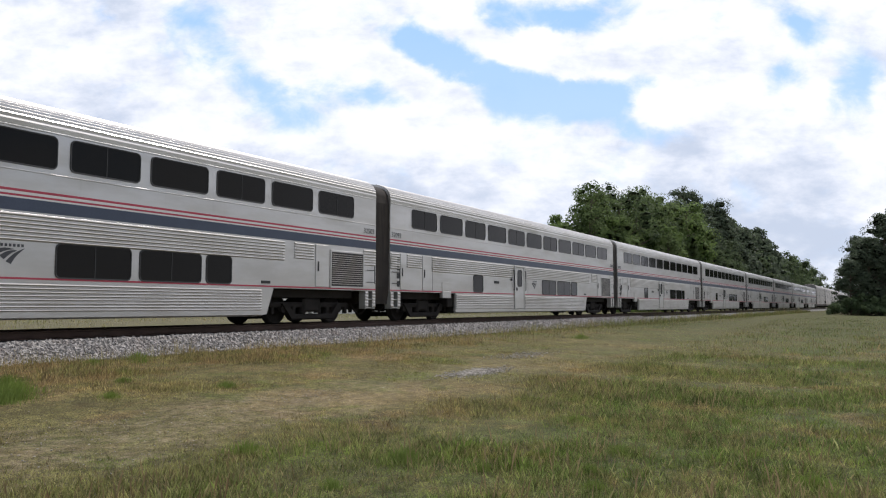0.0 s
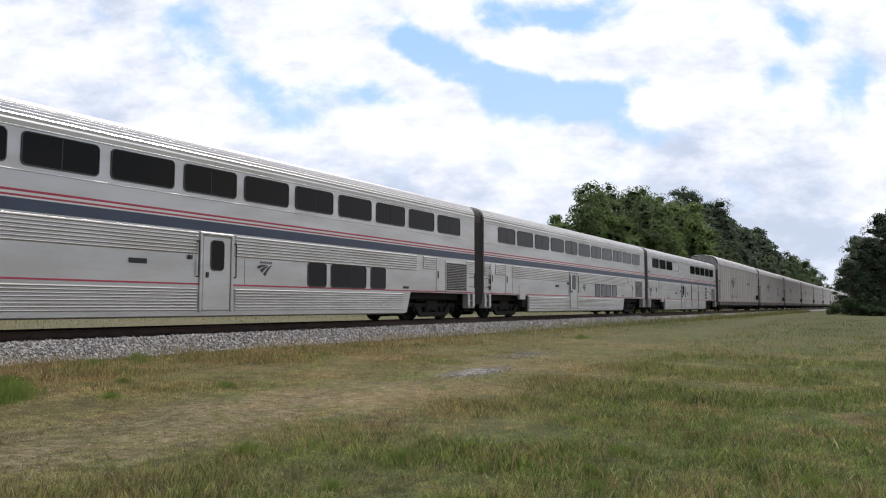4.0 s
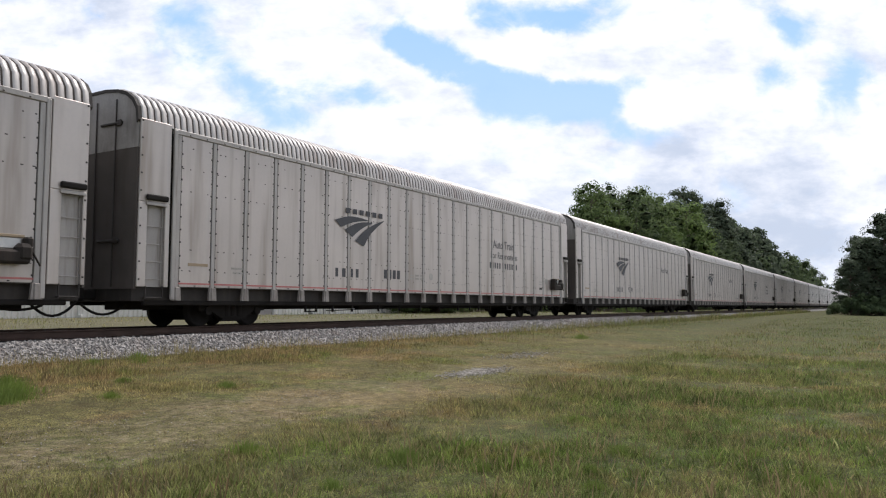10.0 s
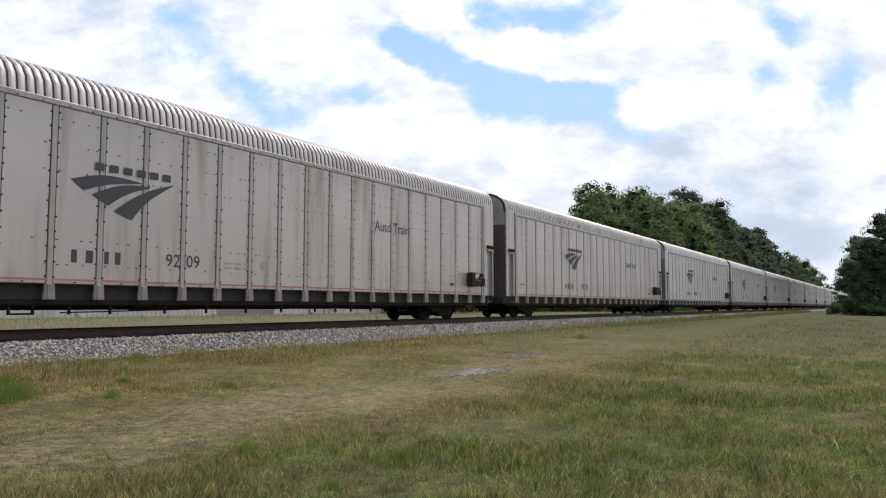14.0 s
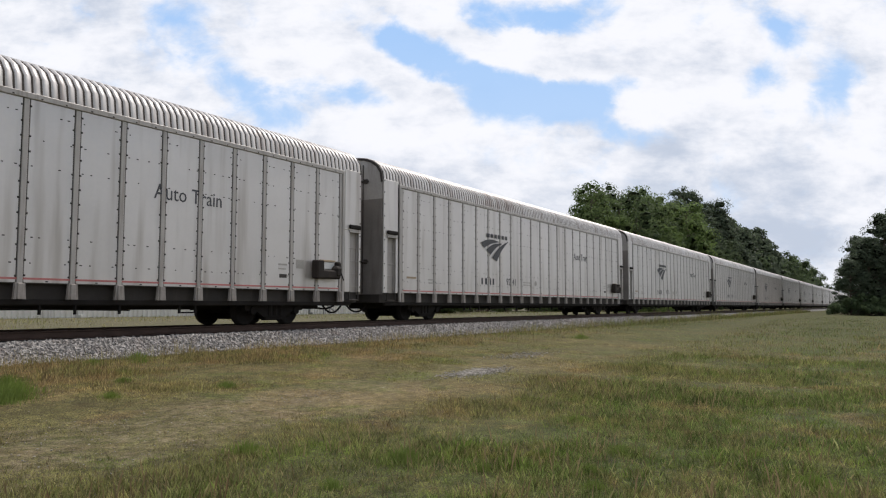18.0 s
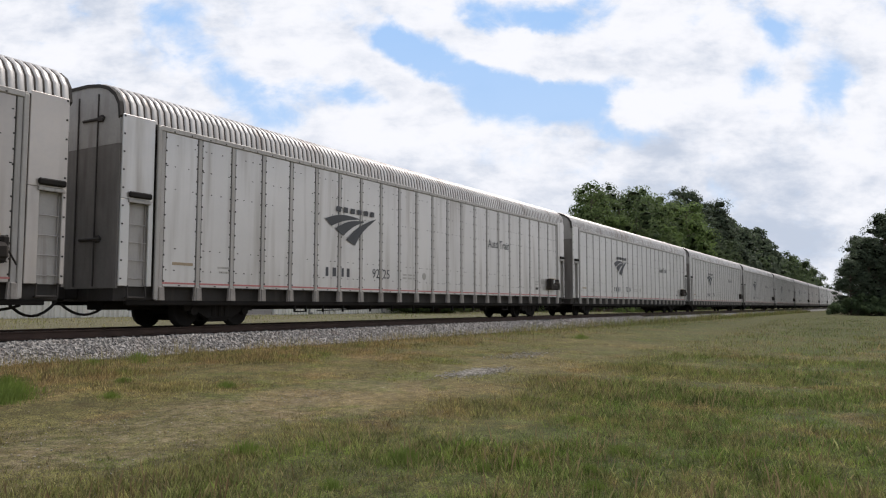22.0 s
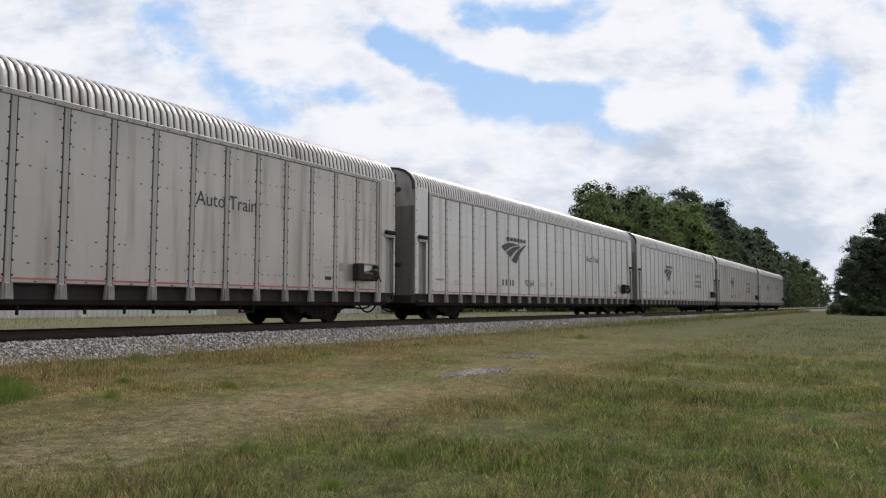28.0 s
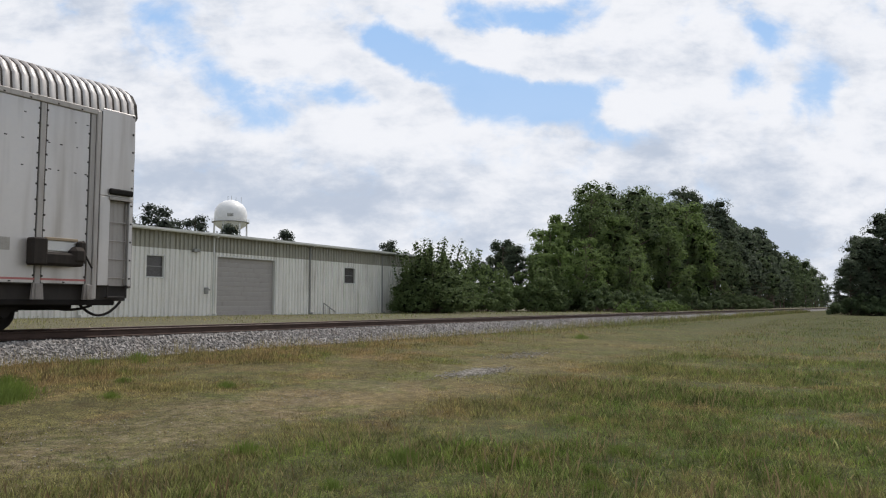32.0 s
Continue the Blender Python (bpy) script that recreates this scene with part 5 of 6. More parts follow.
# ---- water tower ----
def build_tower(x, y):
    t = new("water_tower")
    t.location = (x, y, -0.05)
    tagged(t, "white water tower with a domed tank on legs", "water tower")
    tank = Shape().lathe([(0.9, 27.2), (3.4, 27.7), (5.2, 29.0), (5.7, 30.6), (5.7, 33.3), (5.3, 35.0), (4.2, 36.6), (2.4, 37.8), (0.6, 38.3)], 28)
    part("tank", tank, "tower", t, "white painted steel tank", smooth=True)
    for i in range(6):
        a = radians(60 * i + 20)
        part("leg", Shape().tube((6.3 * math.cos(a), 6.3 * math.sin(a), 0), (5.5 * math.cos(a), 5.5 * math.sin(a), 30.4), 0.32, n=8), "tower", t)
    part("riser", Shape().tube((0, 0, 0), (0, 0, 27.4), 0.9, n=12), "tower", t)
    part("catwalk", Shape().lathe([(5.6, 30.1), (6.5, 30.1), (6.5, 30.3), (5.6, 30.3)], 28), "pipe", t)
    rail = Shape()
    for i in range(28):
        a, c = 2 * math.pi * i / 28, 2 * math.pi * (i + 1) / 28
        for z in (30.8, 31.3):
            rail.tube((6.45 * math.cos(a), 6.45 * math.sin(a), z), (6.45 * math.cos(c), 6.45 * math.sin(c), z), 0.04, n=4)
        rail.tube((6.45 * math.cos(a), 6.45 * math.sin(a), 30.2), (6.45 * math.cos(a), 6.45 * math.sin(a), 31.3), 0.04, n=4)
    part("railing", rail, "tower", t)
    for dx, dy in ((-1.2, 0.3), (-0.4, -0.6), (3.3, 1.0), (3.9, -1.0)):
        part("aerial", Shape().tube((dx, dy, 36.0), (dx, dy, 39.6), 0.07, n=6), "pipe", t)
    sign = Shape()
    for k in range(5):
        a = 215 + k * 4.2
        p, q = radians(a), radians(a + 3)
        sign.face([(5.74 * math.cos(p), 5.74 * math.sin(p), 31.8), (5.74 * math.cos(q), 5.74 * math.sin(q), 31.8), (5.74 * math.cos(q), 5.74 * math.sin(q), 32.9), (5.74 * math.cos(p), 5.74 * math.sin(p), 32.9)])
    part("lettering_bars", sign, "pipe", t)


build_tower(189.0, 200.0)


# ---- trees ----
G = (1 + 5 ** 0.5) / 2
ICO = np.array([(a * u, b * G * w, 0) for a in (1,) for u in (-1, 1) for b in (1,) for w in (-1, 1)] + [(0, u, w * G) for u in (-1, 1) for w in (-1, 1)]
               + [(u * G, 0, w) for u in (-1, 1) for w in (-1, 1)], float)
ICO /= np.linalg.norm(ICO[0])
ICO_F = [(a, b, c) for a in range(12) for b in range(a + 1, 12) for c in range(b + 1, 12)
         if all(np.linalg.norm(ICO[p] - ICO[q]) < 1.2 for p, q in ((a, b), (b, c), (a, c)))]


def leaf_cloud(rng, clumps, per, size, flat=0.75, core=0.45):
    """Small leaves strewn over clumps (x, y, z, radius)."""
    vs, fs, ns = [], [], []
    for cx, cy, cz, r in clumps:
        d = rng.normal(size=(per, 3))
        d /= np.linalg.norm(d, axis=1)[:, None]
        rad = r * (0.55 + 0.52 * rng.random((per, 1)) ** 0.6)
        c = np.array((cx, cy, cz)) + d * rad * np.array((1, 1, flat))
        out = np.array((cx, cy, 0.0))
        face = d * 0.55 + out / (np.linalg.norm(out) + 0.3) * 0.35 + rng.normal(size=(per, 3)) * 0.42 + np.array((0, 0, 0.40))
        face /= np.linalg.norm(face, axis=1)[:, None]
        a = np.cross(face, rng.normal(size=(per, 3)))
        a /= np.linalg.norm(a, axis=1)[:, None]
        b = np.cross(face, a)
        s = size * (0.6 + 0.8 * rng.random((per, 1)))
        k = len(vs)
        quad = np.stack((c - a * s, c - b * s * 0.55 + a * s * 0.1, c + a * s, c + b * s * 0.55), 1).reshape(-1, 3)
        vs += [tuple(q) for q in quad]
        fs += [(k + 4 * i, k + 4 * i + 1, k + 4 * i + 2, k + 4 * i + 3) for i in range(per)]
        ns += [tuple(q) for q in np.repeat(face, 4, axis=0)]
        # the dense inside of the clump
        k = len(vs)
        vs += [tuple(q) for q in np.array((cx, cy, cz)) + ICO * r * (core + 0.12 * rng.random((12, 1))) * np.array((1, 1, flat))]
        fs += [tuple(k + i for i in f) for f in ICO_F]
        ns += [tuple(q) for q in ICO]
    return vs, fs, ns


def build_tree(name, seed, height, spread, leaf, low=0.2, clump_count=50, per=145, size=0.13, pine=False, clump=1.0):
    """A tapered trunk with limbs and an uneven crown of leaves, at the origin."""
    rng = np.random.default_rng(seed)
    tree = new(name)
    trunk, p, r = Shape(), Vector((0, 0, -0.2)), height * 0.022
    for i in range(6):
        q = Vector((rng.normal() * 0.03 * height * 0.4, rng.normal() * 0.03 * height * 0.4, height * 0.92 * (i + 1) / 6))
        trunk.tube(p, q, r * (1 - i / 6.5), r * (1 - (i + 1) / 6.5), 7, False)
        p = q
    clumps, limbs = [], Shape()
    limbs.v.append((0, 0, height * low))
    for i in range(clump_count):
        f = low + (1 - low) * (rng.random() ** (0.7 if pine else 0.85))
        shape = (1 - f) * 1.5 + 0.22 if pine else math.sin(math.pi * (0.12 + 0.82 * (f - low) / (1 - low))) ** 0.7
        rad = spread * min(1.0, shape) * (0.30 + 0.70 * rng.random() ** 0.5)
        a = rng.random() * 2 * math.pi
        cr = height * (0.050 + 0.070 * rng.random()) * clump
        c = (rad * math.cos(a), rad * math.sin(a), height * f - cr * 0.5)
        clumps.append((*c, cr))
        if i % 2 == 0:
            base = Vector((0, 0, max(height * low * 0.8, c[2] - rad * 0.5)))
            k = len(limbs.v)
            limbs.tube(base, c, height * 0.006, height * 0.002, 5, False)
            limbs.f.append((0, k, k + 1))
    part("trunk", trunk, "bark", tree, smooth=True)
    part("limb", limbs, "bark", tree)
    vs, fs, ns = leaf_cloud(rng, clumps, per, size, 0.55 if pine else 0.8, 0.28 if clump < 0.75 else 0.42)
    part("crown", raw_mesh("crown", vs, fs, leaf, ns), leaf, tree)
    return tree


def build_bush(name, seed, height, spread, leaf, clump_count=26, per=80, size=0.10, sprigs=0):
    rng = np.random.default_rng(seed)
    bush = new(name)
    stems, clumps, thin = Shape(), [], []
    for i in range(clump_count):
        a, rad, f = rng.random() * 6.283, spread * rng.random() ** 0.5, rng.random()
        z = height * (0.10 + 0.80 * f * math.sqrt(max(0.05, 1 - (rad / spread) ** 2)))
        clumps.append((rad * math.cos(a), rad * math.sin(a), z, height * (0.12 + 0.08 * rng.random())))
        if i % 2 == 0:
            stems.tube((rad * 0.2 * math.cos(a), rad * 0.2 * math.sin(a), -0.1), clumps[-1][:3], 0.02 + height * 0.004, 0.01, 5, False)
    for i in range(sprigs):
        a, rad = rng.random() * 6.283, spread * 0.7 * rng.random()
        tip = (rad * 1.4 * math.cos(a), rad * 1.4 * math.sin(a), height * (1.0 + 0.25 * rng.random()))
        stems.tube((rad * math.cos(a), rad * math.sin(a), height * 0.7), tip, 0.02, 0.008, 4, False)
        for q in range(7):
            f = 0.1 + 0.15 * q
            thin.append((rad * (1 + 0.4 * f) * math.cos(a), rad * (1 + 0.4 * f) * math.sin(a), height * 0.7 + (tip[2] - height * 0.7) * f, height * 0.07))
    part("stem", stems, "bark", bush)
    vs, fs, ns = leaf_cloud(rng, clumps, per, size)
    tv, tf, tn = leaf_cloud(rng, thin, 12, size, 0.75, 0.3)
    fs += [tuple(i + len(vs) for i in f) for f in tf]
    vs += tv
    part("foliage", raw_mesh("foliage", vs, fs, leaf, ns + tn), leaf, bush)
    return bush


def plant(proto, spots, label, category, group):
    """Sets a prototype at the first spot and copies of it at the others: (x, y, scale)."""
    for i, (x, y, s) in enumerate(spots):
        ob = proto if i == 0 else copy_thing(proto, Matrix())
        ob.location = (x, y, ground_z(x, y))
        ob.scale = (s, s, s * (0.92 + 0.16 * random.random()))
        ob.rotation_euler = (0, 0, random.random() * 6.28)
        tagged(ob, label, category, group)


def tree_line():
    """The wood along the far side of the track: finer trees near by, coarser ones far down the line, taller ones along the skyline."""
    broad = [build_tree("broadleaf_tree", 11 + i, 14.0, 4.4, ("leaf", "leaf_dark", "leaf_light")[i], 0.10) for i in range(3)]
    pine = [build_tree("pine_tree", 31 + i, 17.0, 4.2, "needle", 0.22, 54, 150, 0.13, True) for i in range(2)]
    far_broad = build_tree("broadleaf_tree", 15, 14.0, 4.6, "leaf_dark", 0.10, 36, 50, 0.30)
    far_pine = build_tree("pine_tree", 35, 17.0, 4.4, "needle", 0.22, 38, 50, 0.32, True)
    airy = build_tree("pine_tree", 37, 17.0, 3.0, "needle", 0.62, 30, 110, 0.13, False, 0.52)
    leader = build_tree("broadleaf_tree", 43, 14.0, 3.0, "leaf", 0.35, 46, 100, 0.14, False, 0.60)
    kinds = broad + pine + [far_broad, far_pine, airy, leader]
    spots = {id(t): [] for t in kinds}
    rng = random.Random(5)

    def crest(s):
        """Height of the wood's skyline along the track."""
        keys = ((70, 8.5), (78, 10), (84, 14.5), (90, 16), (111, 17), (122, 18), (136, 21), (150, 22), (181, 23), (218, 21.5), (239, 20.5), (295, 18.5), (383, 19), (470, 15), (700, 14))
        for (a, h), (b, q) in zip(keys, keys[1:]):
            if s <= b:
                return h + (q - h) * (s - a) / (b - a)
        return 14
    s = 78.0
    i = 0
    while s < 470:
        far = s > 178
        for row, yy in enumerate((27.5, 33.0, 40.0)):
            if row == 2 and (i % 2 or far):
                continue
            x = s * (1.0 + 0.02 * row) + rng.uniform(-1.5, 1.5)
            y = yy + rng.uniform(-1.8, 1.8) + (s - 76) * 0.004
            h = crest(x * 32 / y) * y / 32 * ((0.72, 0.92)[row] if far else (0.62, 0.80, 0.88)[row]) * rng.uniform(0.82, 1.04)
            evergreen = s > 150 and rng.random() < 0.65 or (row == 2 and rng.random() < 0.4)
            if far:
                t = far_pine if evergreen else far_broad
            else:
                t = rng.choice(pine if evergreen else ((broad[2], broad[0]) if s < 99 and row < 2 else ((broad[0], broad[2]) if s < 116 else broad[:2])))
            spots[id(t)].append((x, y, h / (17.0 if evergreen else 14.0)))
        s += 7.6 + (s - 76) * 0.030
        i += 1
    # trees whose crowns make the skyline: place along the track, depth, height
    for t, x, y, h in ((leader, 93.2, 33.0, 15.7), (leader, 90.0, 32.0, 13.4), (leader, 97.2, 33.5, 15.0), (broad[0], 99.5, 33.0, 15.4), (broad[1], 105.4, 33.0, 17.5), (broad[0], 110.5, 32.0, 16.6),
                       (broad[0], 115.4, 33.0, 18.0), (leader, 119.5, 33.0, 18.0), (broad[0], 124.7, 33.0, 19.3), (broad[2], 130.0, 29.0, 17.4), (broad[2], 133.5, 29.5, 16.0), (broad[1], 137.0, 33.0, 20.6),
                       (airy, 147.0, 34.0, 23.2), (airy, 150.5, 34.0, 24.9), (airy, 155.0, 34.0, 23.6), (pine[0], 164.0, 33.5, 21.8), (pine[1], 175.9, 33.0, 23.4), (far_pine, 184.0, 33.0, 22.6),
                       (far_pine, 193.4, 33.0, 23.7), (far_pine, 203.0, 32.0, 21.6), (far_pine, 212.0, 32.0, 22.2), (far_pine, 222.0, 32.0, 21.4), (far_pine, 232.0, 32.0, 22.9), (far_pine, 253.0, 32.0, 21.2),
                       (far_pine, 272.0, 32.0, 19.4), (far_broad, 291.0, 32.0, 18.7), (far_broad, 318.0, 32.0, 18.8), (far_broad, 350.0, 33.0, 20.6), (far_broad, 402.0, 33.0, 20.2), (far_broad, 469.0, 33.0, 18.4)):
        spots[id(t)].append((x, y, h / (17.0 if t in pine or t in (far_pine, airy) else 14.0)))
    for t in (*broad, far_broad):
        plant(t, spots[id(t)], "leafy green broadleaf tree at the edge of the wood", "tree", "trees along the track")
    for t in (*pine, far_pine):
        plant(t, spots[id(t)], "tall dark green pine in the wood", "tree", "trees along the track")
    plant(airy, spots[id(airy)], "tall thin-crowned pine standing above the wood", "tree", "trees along the track")
    plant(leader, spots[id(leader)], "slender dark tree with an open top above the wood", "tree", "trees along the track")
    under = build_bush("undergrowth_bush", 51, 3.2, 2.6, "leaf_dark", 26, 70, 0.15)
    plant(under, [(76 + i * 4.6 + rng.uniform(-1, 1), 24.6 + rng.uniform(-1.0, 1.4) + i * 0.05, rng.uniform(0.55, 1.15)) for i in range(26)],
          "dark green undergrowth at the foot of the wood", "bush", "bushes along the track")


tree_line()
pale_tree = build_tree("broadleaf_tree", 63, 11.0, 3.2, "leaf_light", 0.12, 44, 120, 0.14, False, 0.8)
plant(pale_tree, [(87.2, 36.0, 1.02), (84.6, 35.0, 0.84), (82.0, 33.0, 0.66), (113, 28, 1.10)], "pale fresh green broadleaf tree", "tree", "trees along the track")
dark_tree = build_tree("pine_tree", 65, 8.4, 2.6, "needle", 0.30, 34, 120, 0.13, False, 0.9)
plant(dark_tree, [(83.6, 41.0, 0.98), (85.4, 43.0, 0.86), (80.0, 44.0, 0.62)], "small dark pine behind the thicket", "tree", "trees along the track")
near_pine = build_tree("pine_tree", 71, 15.0, 4.4, "needle", 0.04, 74, 105, 0.165, True)
plant(near_pine, [(131, 5.0, 0.62), (134, 2.6, 0.84), (137, 0.2, 1.05), (143, -2.6, 1.2), (150, 3.6, 0.95), (150, -6, 1.25), (165, 4.6, 1.0), (172, 0, 1.2), (190, 4.5, 1.1), (215, 4.2, 1.15), (158, -9, 1.3), (245, 4.8, 1.2)],
      "dense dark pine beside the field", "tree", "pines beside the field")
low_brush = build_bush("undergrowth_bush", 75, 3.0, 3.2, "leaf_dark", 34, 80, 0.18)
plant(low_brush, [(128, 5.2, 0.9), (130, 2.6, 1.1), (132, 0.0, 1.2), (134, -3.0, 1.3), (136, -6, 1.3)], "dark low brush under the pines", "bush", "brush under the pines")
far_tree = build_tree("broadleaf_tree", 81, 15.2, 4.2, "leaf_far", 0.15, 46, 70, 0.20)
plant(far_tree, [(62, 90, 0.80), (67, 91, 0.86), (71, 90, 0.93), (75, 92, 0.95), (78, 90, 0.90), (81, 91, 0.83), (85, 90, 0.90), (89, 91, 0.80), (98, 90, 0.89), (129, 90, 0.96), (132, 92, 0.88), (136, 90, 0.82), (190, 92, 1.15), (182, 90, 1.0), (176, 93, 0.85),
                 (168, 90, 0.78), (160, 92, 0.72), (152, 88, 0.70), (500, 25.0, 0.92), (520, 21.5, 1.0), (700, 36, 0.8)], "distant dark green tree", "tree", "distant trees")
foot_scrub = build_bush("roadside_scrub", 97, 1.3, 1.6, "leaf_light", 24, 60, 0.08)
plant(foot_scrub, [(73 + i * 3.4, 22.6 + (i * 7 % 5) * 0.3, 0.7 + (i * 5 % 4) * 0.15) for i in range(9)], "pale green scrub at the foot of the wood", "bush", "scrub along the track")
corner_bush = build_bush("large_shrub", 91, 5.4, 2.9, "leaf", 100, 130, 0.085, 26)
plant(corner_bush, [(53.0, 32.8, 1.0), (56.8, 33.5, 0.86), (51.4, 33.4, 0.62)], "bushy green shrub beside the warehouse corner", "shrub", "shrubs by the warehouse")
mid_brush = build_bush("thicket_bush", 95, 3.4, 2.6, "leaf", 36, 120, 0.105, 5)
plant(mid_brush, [(66, 36, 1.0), (70, 34.5, 1.1), (72, 38, 1.5), (76, 30.5, 1.2), (79, 27.5, 1.25), (74, 33, 1.5), (69, 41, 1.5), (64, 45, 1.2), (84, 26, 1.0)], "green thicket at the edge of the wood", "bush", "thicket at the wood's edge")


house = new("white_house")
tagged(house, "small distant white house beyond the end of the wood", "house")
part("wall", Shape().box(690, 700, 40.0, 46.0, -0.1, 4.5, 0.05), "tower", house)
part("roof", Shape().sweep([(39.5, 4.5), (43.0, 7.0), (46.5, 4.5)], [689.5, 700.5]), "pipe", house)


# ---- grass ----
def sow(name, seed, tufts, per, near, far, h0, h1, width, spread, label, power=1.0, lean=0.7, material="grass", category="grass"):
    """Tufts of grass blades scattered over the field before the camera, thinner with distance."""
    rng = np.random.default_rng(seed)
    dist = near + (far - near) * rng.random(tufts) ** power
    ang = YAW + (rng.random(tufts) - 0.5) * 1.24
    x, y = dist * np.cos(ang), dist * np.sin(ang)
    ok = (y < 14.1) & (rng.random(tufts) < np.clip((far - dist) / (0.45 * (far - near)), 0, 1))
    ok &= ((x - 13.6) / 1.25) ** 2 + ((y - 7.3) / 0.40) ** 2 > 1
    x, y, dist = x[ok], y[ok], dist[ok]
    track = np.abs(y - (0.052 * x + 6.55))
    bare = np.clip((track - 0.1) / 1.3, 0, 1)
    patch = np.array([noise.noise((a * 0.45, b * 0.45, 7.0)) + 0.5 * noise.noise((a * 1.7, b * 1.7, 2.0)) for a, b in zip(x, y)])
    ok = rng.random(len(x)) < np.clip(bare * 0.6 + 0.4 + (x > 20) * 0.5, 0, 1) * np.clip(0.95 + patch, 0.45, 1)
    x, y, dist, patch, bare = x[ok], y[ok], dist[ok], patch[ok], bare[ok]
    # long in the near field, short on the trodden strip, long again by the ballast
    tall = np.clip((6.3 + 0.05 * x - y) / 2.2, 0.42, 1) + np.clip((y - 10.6) / 1.5, 0, 0.55)
    size = tall * (0.55 + 0.45 * bare) * np.clip(0.9 + 0.8 * patch, 0.5, 1.35) * (0.65 + 0.7 * rng.random(len(x)) ** 1.5)
    n = len(x) * per
    x, y, dist, size = (np.repeat(q, per) for q in (x, y, dist, size))
    out, rad = rng.random(n) * 6.283, spread * (1 + dist / 18) * rng.random(n) ** 0.6
    x, y = x + np.cos(out) * rad, y + np.sin(out) * rad
    z = -0.93 + 0.36 * np.clip((y - 2.0) / 11.5, 0, 1) - 0.03
    h = (h0 + (h1 - h0) * rng.random(n) ** 1.4) * size + 0.02
    tilt = h * lean * (0.25 + rng.random(n))
    b = out + rng.normal(size=n) * 0.9
    a = rng.random(n) * 6.283
    w = width * (0.6 + 0.8 * rng.random(n)) * (1 + dist / 22)
    base = np.stack((x, y, z), 1)
    side = np.stack((np.cos(a) * w, np.sin(a) * w, 0 * w), 1)
    bend = np.stack((np.cos(b) * tilt, np.sin(b) * tilt, h), 1)
    mid = base + bend * np.array((0.40, 0.40, 0.62))
    quad = np.stack((base - side, base + side, mid + side * 0.75, base + bend), 1).reshape(-1, 3)
    me = bpy.data.meshes.new(name)
    me.vertices.add(n * 4)
    me.vertices.foreach_set("co", quad.ravel())
    me.loops.add(n * 4)
    me.loops.foreach_set("vertex_index", np.arange(n * 4))
    me.polygons.add(n)
    me.polygons.foreach_set("loop_start", np.arange(n) * 4)
    me.polygons.foreach_set("loop_total", np.full(n, 4))
    me.update()
    me.validate()
    me.materials.append(M[material])
    return tagged(new(name, me), label, category, kind="stuff")


sow("grass", 1, 78000, 6, 5.2, 27.0, 0.035, 0.10, 0.0012, 0.085, "green and straw-coloured rough grass", 0.95, 0.5)
sow("grass", 2, 22000, 7, 12.0, 110.0, 0.05, 0.16, 0.0031, 0.14, "green and dry rough grass further off", 1.35, 0.35)
sow("grass_tufts", 5, 5200, 12, 5.3, 26.0, 0.06, 0.135, 0.0014, 0.05, "longer green tufts in the rough grass", 1.0, 0.35)
sow("tall_grass", 3, 7000, 3, 5.4, 50.0, 0.11, 0.24, 0.0013, 0.12, "brown and straw-coloured seeding grass stalks", 1.1, 0.2, "straw")
sow("thatch", 4, 15000, 3, 5.2, 22.0, 0.015, 0.045, 0.0016, 0.06, "short straw and trodden grass on the worn ground", 0.9, 2.0)


def far_strip():
    """Short grass between the track and the warehouse and wood."""
    rng = np.random.default_rng(27)
    n = 22000
    x = 6 + 120 * rng.random(n) ** 1.3
    y = 19.3 + 15.8 * rng.random(n) ** 1.4
    z = np.array([ground_z(a, b) for a, b in zip(x, y)]) - 0.02
    clump = np.array([noise.noise((a * 0.3, b * 0.5, 9.0)) for a, b in zip(x, y)])
    h = (0.05 + 0.13 * rng.random(n) ** 1.5) * np.clip(0.8 + 1.3 * clump, 0.3, 1.8)
    a, w = rng.random(n) * 6.283, 0.006 * (1 + x / 40) * (0.6 + 0.8 * rng.random(n))
    base = np.stack((x, y, z), 1)
    side = np.stack((np.cos(a) * w, np.sin(a) * w, 0 * w), 1)
    b = rng.random(n) * 6.283
    tip = base + np.stack((np.cos(b) * h * 0.4, np.sin(b) * h * 0.4, h), 1)
    mid = base * 0.45 + tip * 0.55
    vs = np.stack((base - side, base + side, mid + side * 0.9, tip), 1).reshape(-1, 3)
    tagged(new("grass", raw_mesh("grass", vs.tolist(), np.arange(n * 4).reshape(-1, 4).tolist(), "grass")), "short dry grass beyond the track", "grass", kind="stuff")


far_strip()


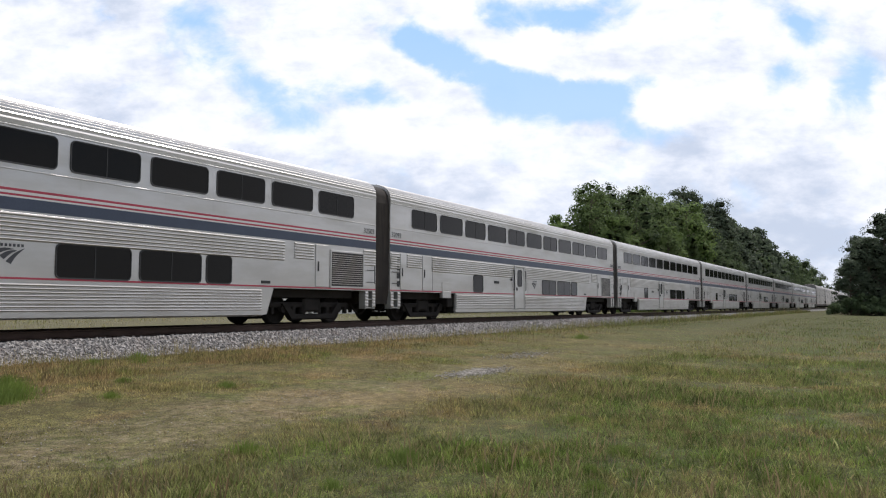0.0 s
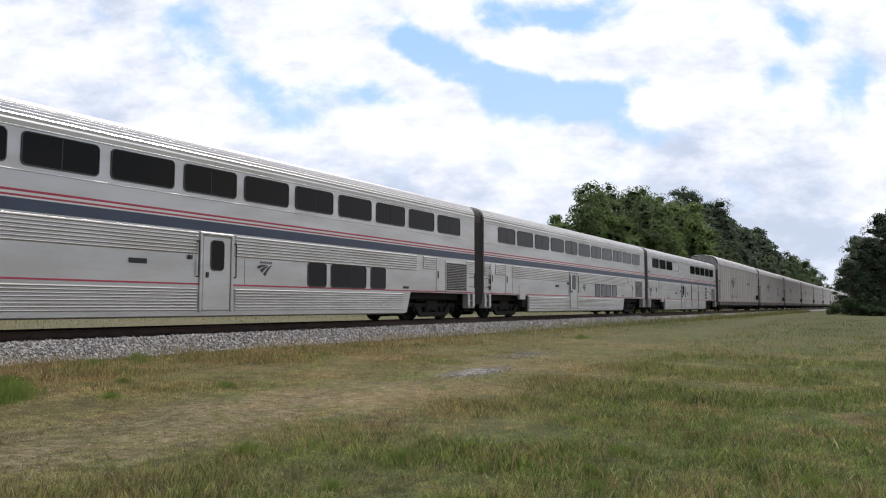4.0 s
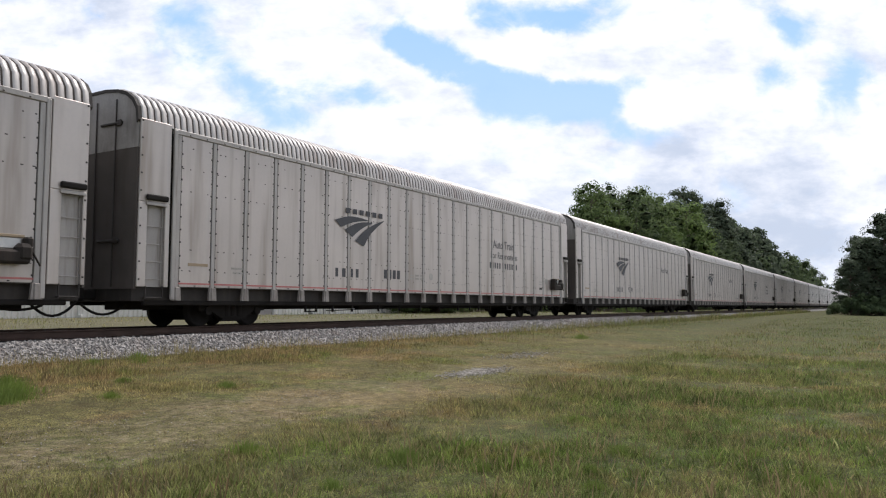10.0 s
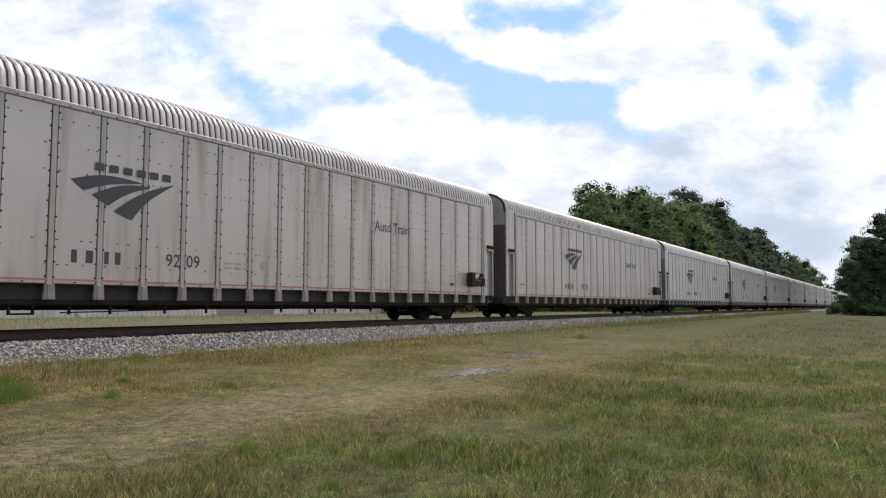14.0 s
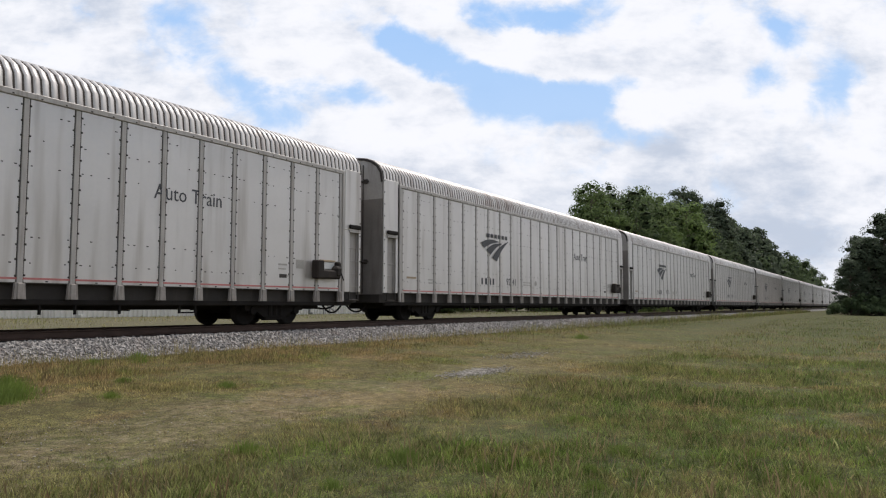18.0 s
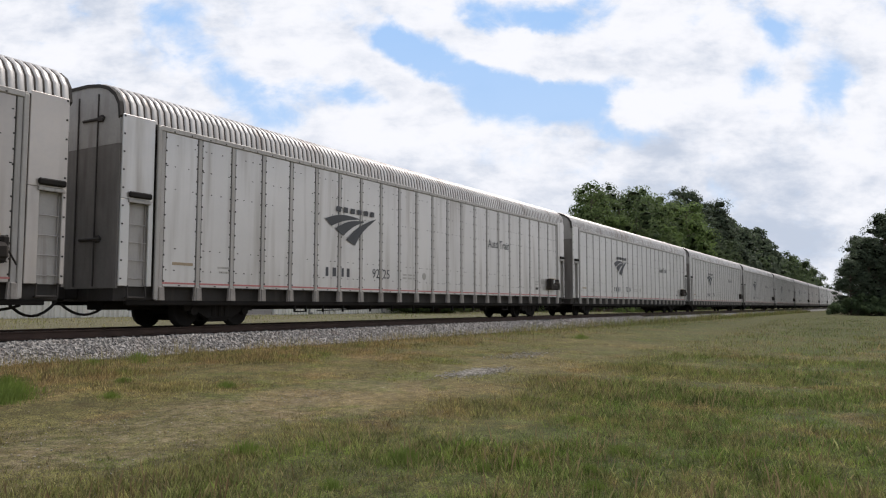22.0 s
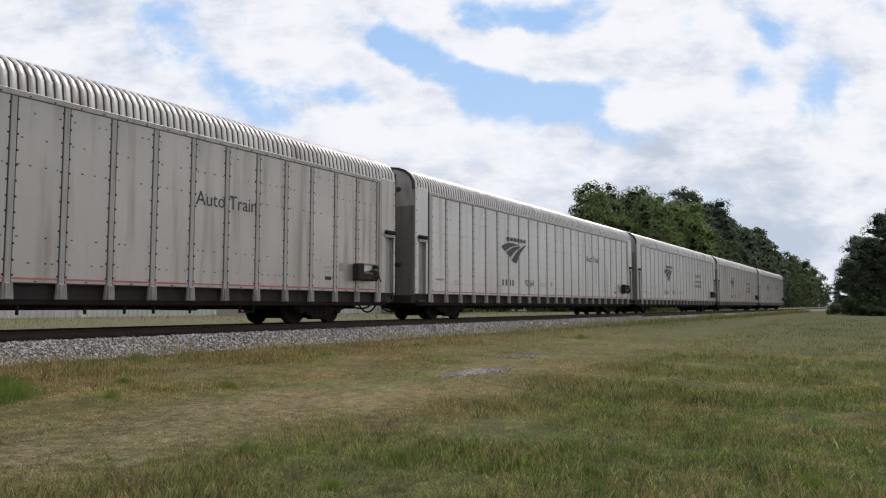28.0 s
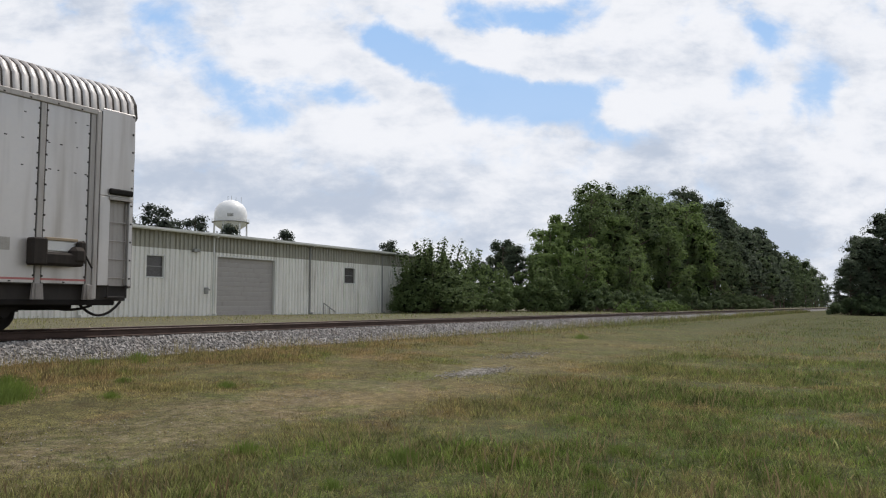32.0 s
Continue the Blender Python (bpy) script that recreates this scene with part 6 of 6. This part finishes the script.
def verge():
    """Tall dry weeds along the foot of the ballast."""
    rng = np.random.default_rng(21)
    n = 24000
    x = 5.5 + 150 * rng.random(n) ** 1.6
    y = 14.25 - 1.9 * rng.random(n) ** 1.5
    z = np.array([ground_z(a, b) for a, b in zip(x, y)]) - 0.03
    clump = np.array([noise.noise((a * 0.7, b * 0.9, 3.0)) for a, b in zip(x, y)])
    h = (0.10 + 0.26 * rng.random(n) ** 1.4) * np.clip(0.9 + 1.1 * clump, 0.35, 1.6) * (1 + np.clip(x - 20, 0, 40) / 60)
    a, w = rng.random(n) * 6.283, 0.0019 * (1 + x / 18) * (0.6 + 0.8 * rng.random(n))
    base = np.stack((x, y, z), 1)
    side = np.stack((np.cos(a) * w, np.sin(a) * w, 0 * w), 1)
    b = rng.random(n) * 6.283
    t = h * 0.45 * rng.random(n)
    tip = base + np.stack((np.cos(b) * t, np.sin(b) * t, h), 1)
    mid = base * 0.45 + tip * 0.55
    vs = np.stack((base - side, base + side, mid + side * 0.9, tip), 1).reshape(-1, 3)
    fs = np.arange(n * 4).reshape(-1, 4)
    tagged(new("verge_weeds", raw_mesh("verge_weeds", vs.tolist(), fs.tolist(), "grass")), "reddish dry weeds at the foot of the ballast", "weeds", kind="stuff")


verge()


def tuft(seed, count, spread, h):
    rng = np.random.default_rng(seed)
    vs, fs = [(0, 0, -0.10)], []
    for i in range(count):
        a, r, q = rng.random() * 6.283, min(spread * 1.6, abs(rng.normal()) * spread * 0.55), rng.random() * 6.283
        hh, w = h * (0.35 + 0.75 * rng.random()) * (1.05 - 0.45 * r / spread), 0.0014 + 0.0016 * rng.random()
        bx, by = r * math.cos(a), r * math.sin(a)
        tx, ty = bx + math.cos(a) * hh * 0.5 * rng.random(), by + math.sin(a) * hh * 0.5 * rng.random()
        sx, sy = math.cos(q) * w, math.sin(q) * w
        k = len(vs)
        vs += [(bx - sx, by - sy, -0.03), (bx + sx, by + sy, -0.03), ((bx + tx) / 2 + sx * 1.4, (by + ty) / 2 + sy * 1.4, hh * 0.62), (tx, ty, hh), ((bx + tx) / 2 - sx * 1.4, (by + ty) / 2 - sy * 1.4, hh * 0.62)]
        fs += [(k, k + 1, k + 2, k + 3, k + 4), (0, k + 1, k)]
    return raw_mesh("weed_tuft", vs, fs, "weed")


WEED = tuft(5, 330, 0.34, 0.20)
for x, y, s in ((5.15, 5.2, 0.7), (5.3, 9.65, 1.1), (5.5, 10.3, 1.4), (6.0, 10.4, 1.0), (5.1, 10.1, 1.4), (5.9, 10.9, 1.2), (5.7, 9.9, 0.9), (6.3, 11.2, 1.0), (7.75, 10.5, 0.5), (9.9, 12.9, 0.6), (27.0, 10.0, 1.0), (5.9, 3.9, 0.5),
                (6.6, 9.2, 0.5), (8.4, 8.9, 0.6), (5.76, 3.83, 0.8), (5.9, 3.1, 0.5), (6.3, 2.9, 0.45), (6.8, 2.9, 0.5), (6.4, 2.3, 0.5),
                (5.9, 2.1, 0.45), (7.4, 2.35, 0.5), (12.0, 2.9, 0.5), (10.0, 1.7, 0.5), (7.0, 0.6, 0.5), (6.5, 0.4, 0.4), (4.7, 3.8, 0.4), (9.2, 13.4, 0.6), (10.3, 13.5, 0.9), (14.5, 13.3, 0.6), (8.0, 1.2, 0.45), (9.0, 3.4, 0.5)):
    w = tagged(new("weed_tuft", WEED), "bright green leafy weed clump in the grass", "weed", "weed clumps")
    w.location, w.scale, w.rotation_euler = (x, y, ground_z(x, y)), (s, s, s), (0, 0, x * 7)


def gravel_patch():
    rng = np.random.default_rng(9)
    vs, fs = [], []
    octa = np.array([(1, 0, 0), (-1, 0, 0), (0, 1, 0), (0, -1, 0), (0, 0, 1), (0, 0, -1)], float)
    tri = [(0, 2, 4), (2, 1, 4), (1, 3, 4), (3, 0, 4), (2, 0, 5), (1, 2, 5), (3, 1, 5), (0, 3, 5)]
    for cx, cy, rx, ry, n in ((13.2, 7.05, 1.15, 0.30, 1100), (18.0, 8.2, 1.6, 0.4, 350), (8.6, 7.3, 1.9, 0.55, 420), (5.0, 7.2, 2.2, 1.3, 700), (4.6, 6.0, 0.9, 0.8, 120)):
        for i in range(n):
            x, y = cx + rng.normal() * rx * 0.5, cy + rng.normal() * ry * 0.6
            r = 0.004 + 0.010 * rng.random() ** 4 if cx < 12 else 0.012 + 0.022 * rng.random() ** 2
            p = octa * (r * (0.5 + 0.9 * rng.random((6, 1)))) * np.array((1, 1, 0.55)) + np.array((x, y, ground_z(x, y) + r * 0.3 + 0.01))
            k = len(vs)
            vs += [tuple(q) for q in p]
            fs += [(k + a, k + b, k + c) for a, b, c in tri]
    tagged(new("gravel", raw_mesh("gravel", vs, fs, "gravel")), "scattered pale gravel on the dirt track", "gravel", kind="stuff")


gravel_patch()


# ---- ties, the nearest as pieces of their own ----
def build_ties():
    y = TRACK_Y
    tie = Shape().box(-0.115, 0.115, -1.30, 1.30, -0.34, -0.174, 0.012).mesh("tie", "tie")
    for i in range(240):
        part("tie", tie, "tie", railway, at=(2.0 + 0.53 * i, y, 0.0))
    rest = Shape()
    for i in range(500):
        x = 2.0 + 0.53 * (240 + i)
        rest.box(x - 0.115, x + 0.115, y - 1.3, y + 1.3, -0.34, -0.174)
    for i in range(40):
        x = 2.0 - 0.53 * (i + 1)
        rest.box(x - 0.115, x + 0.115, y - 1.3, y + 1.3, -0.34, -0.174)
    tagged(part("far_ties", rest, "tie", railway), kind="stuff")


build_ties()


def motions():
    for car, offset in TRAIN:
        walk(car, [(t, pose(coupling(t) + offset, TRACK_Y, 0)) for t in PACE_T])
    walk(backdrop, [(t, pose(EYE.x, EYE.y, EYE.z, 0, 0, math.degrees(YAW) + 2.35 * t / 32.0)) for t in (0.0, 16.0, 32.0)])


motions()
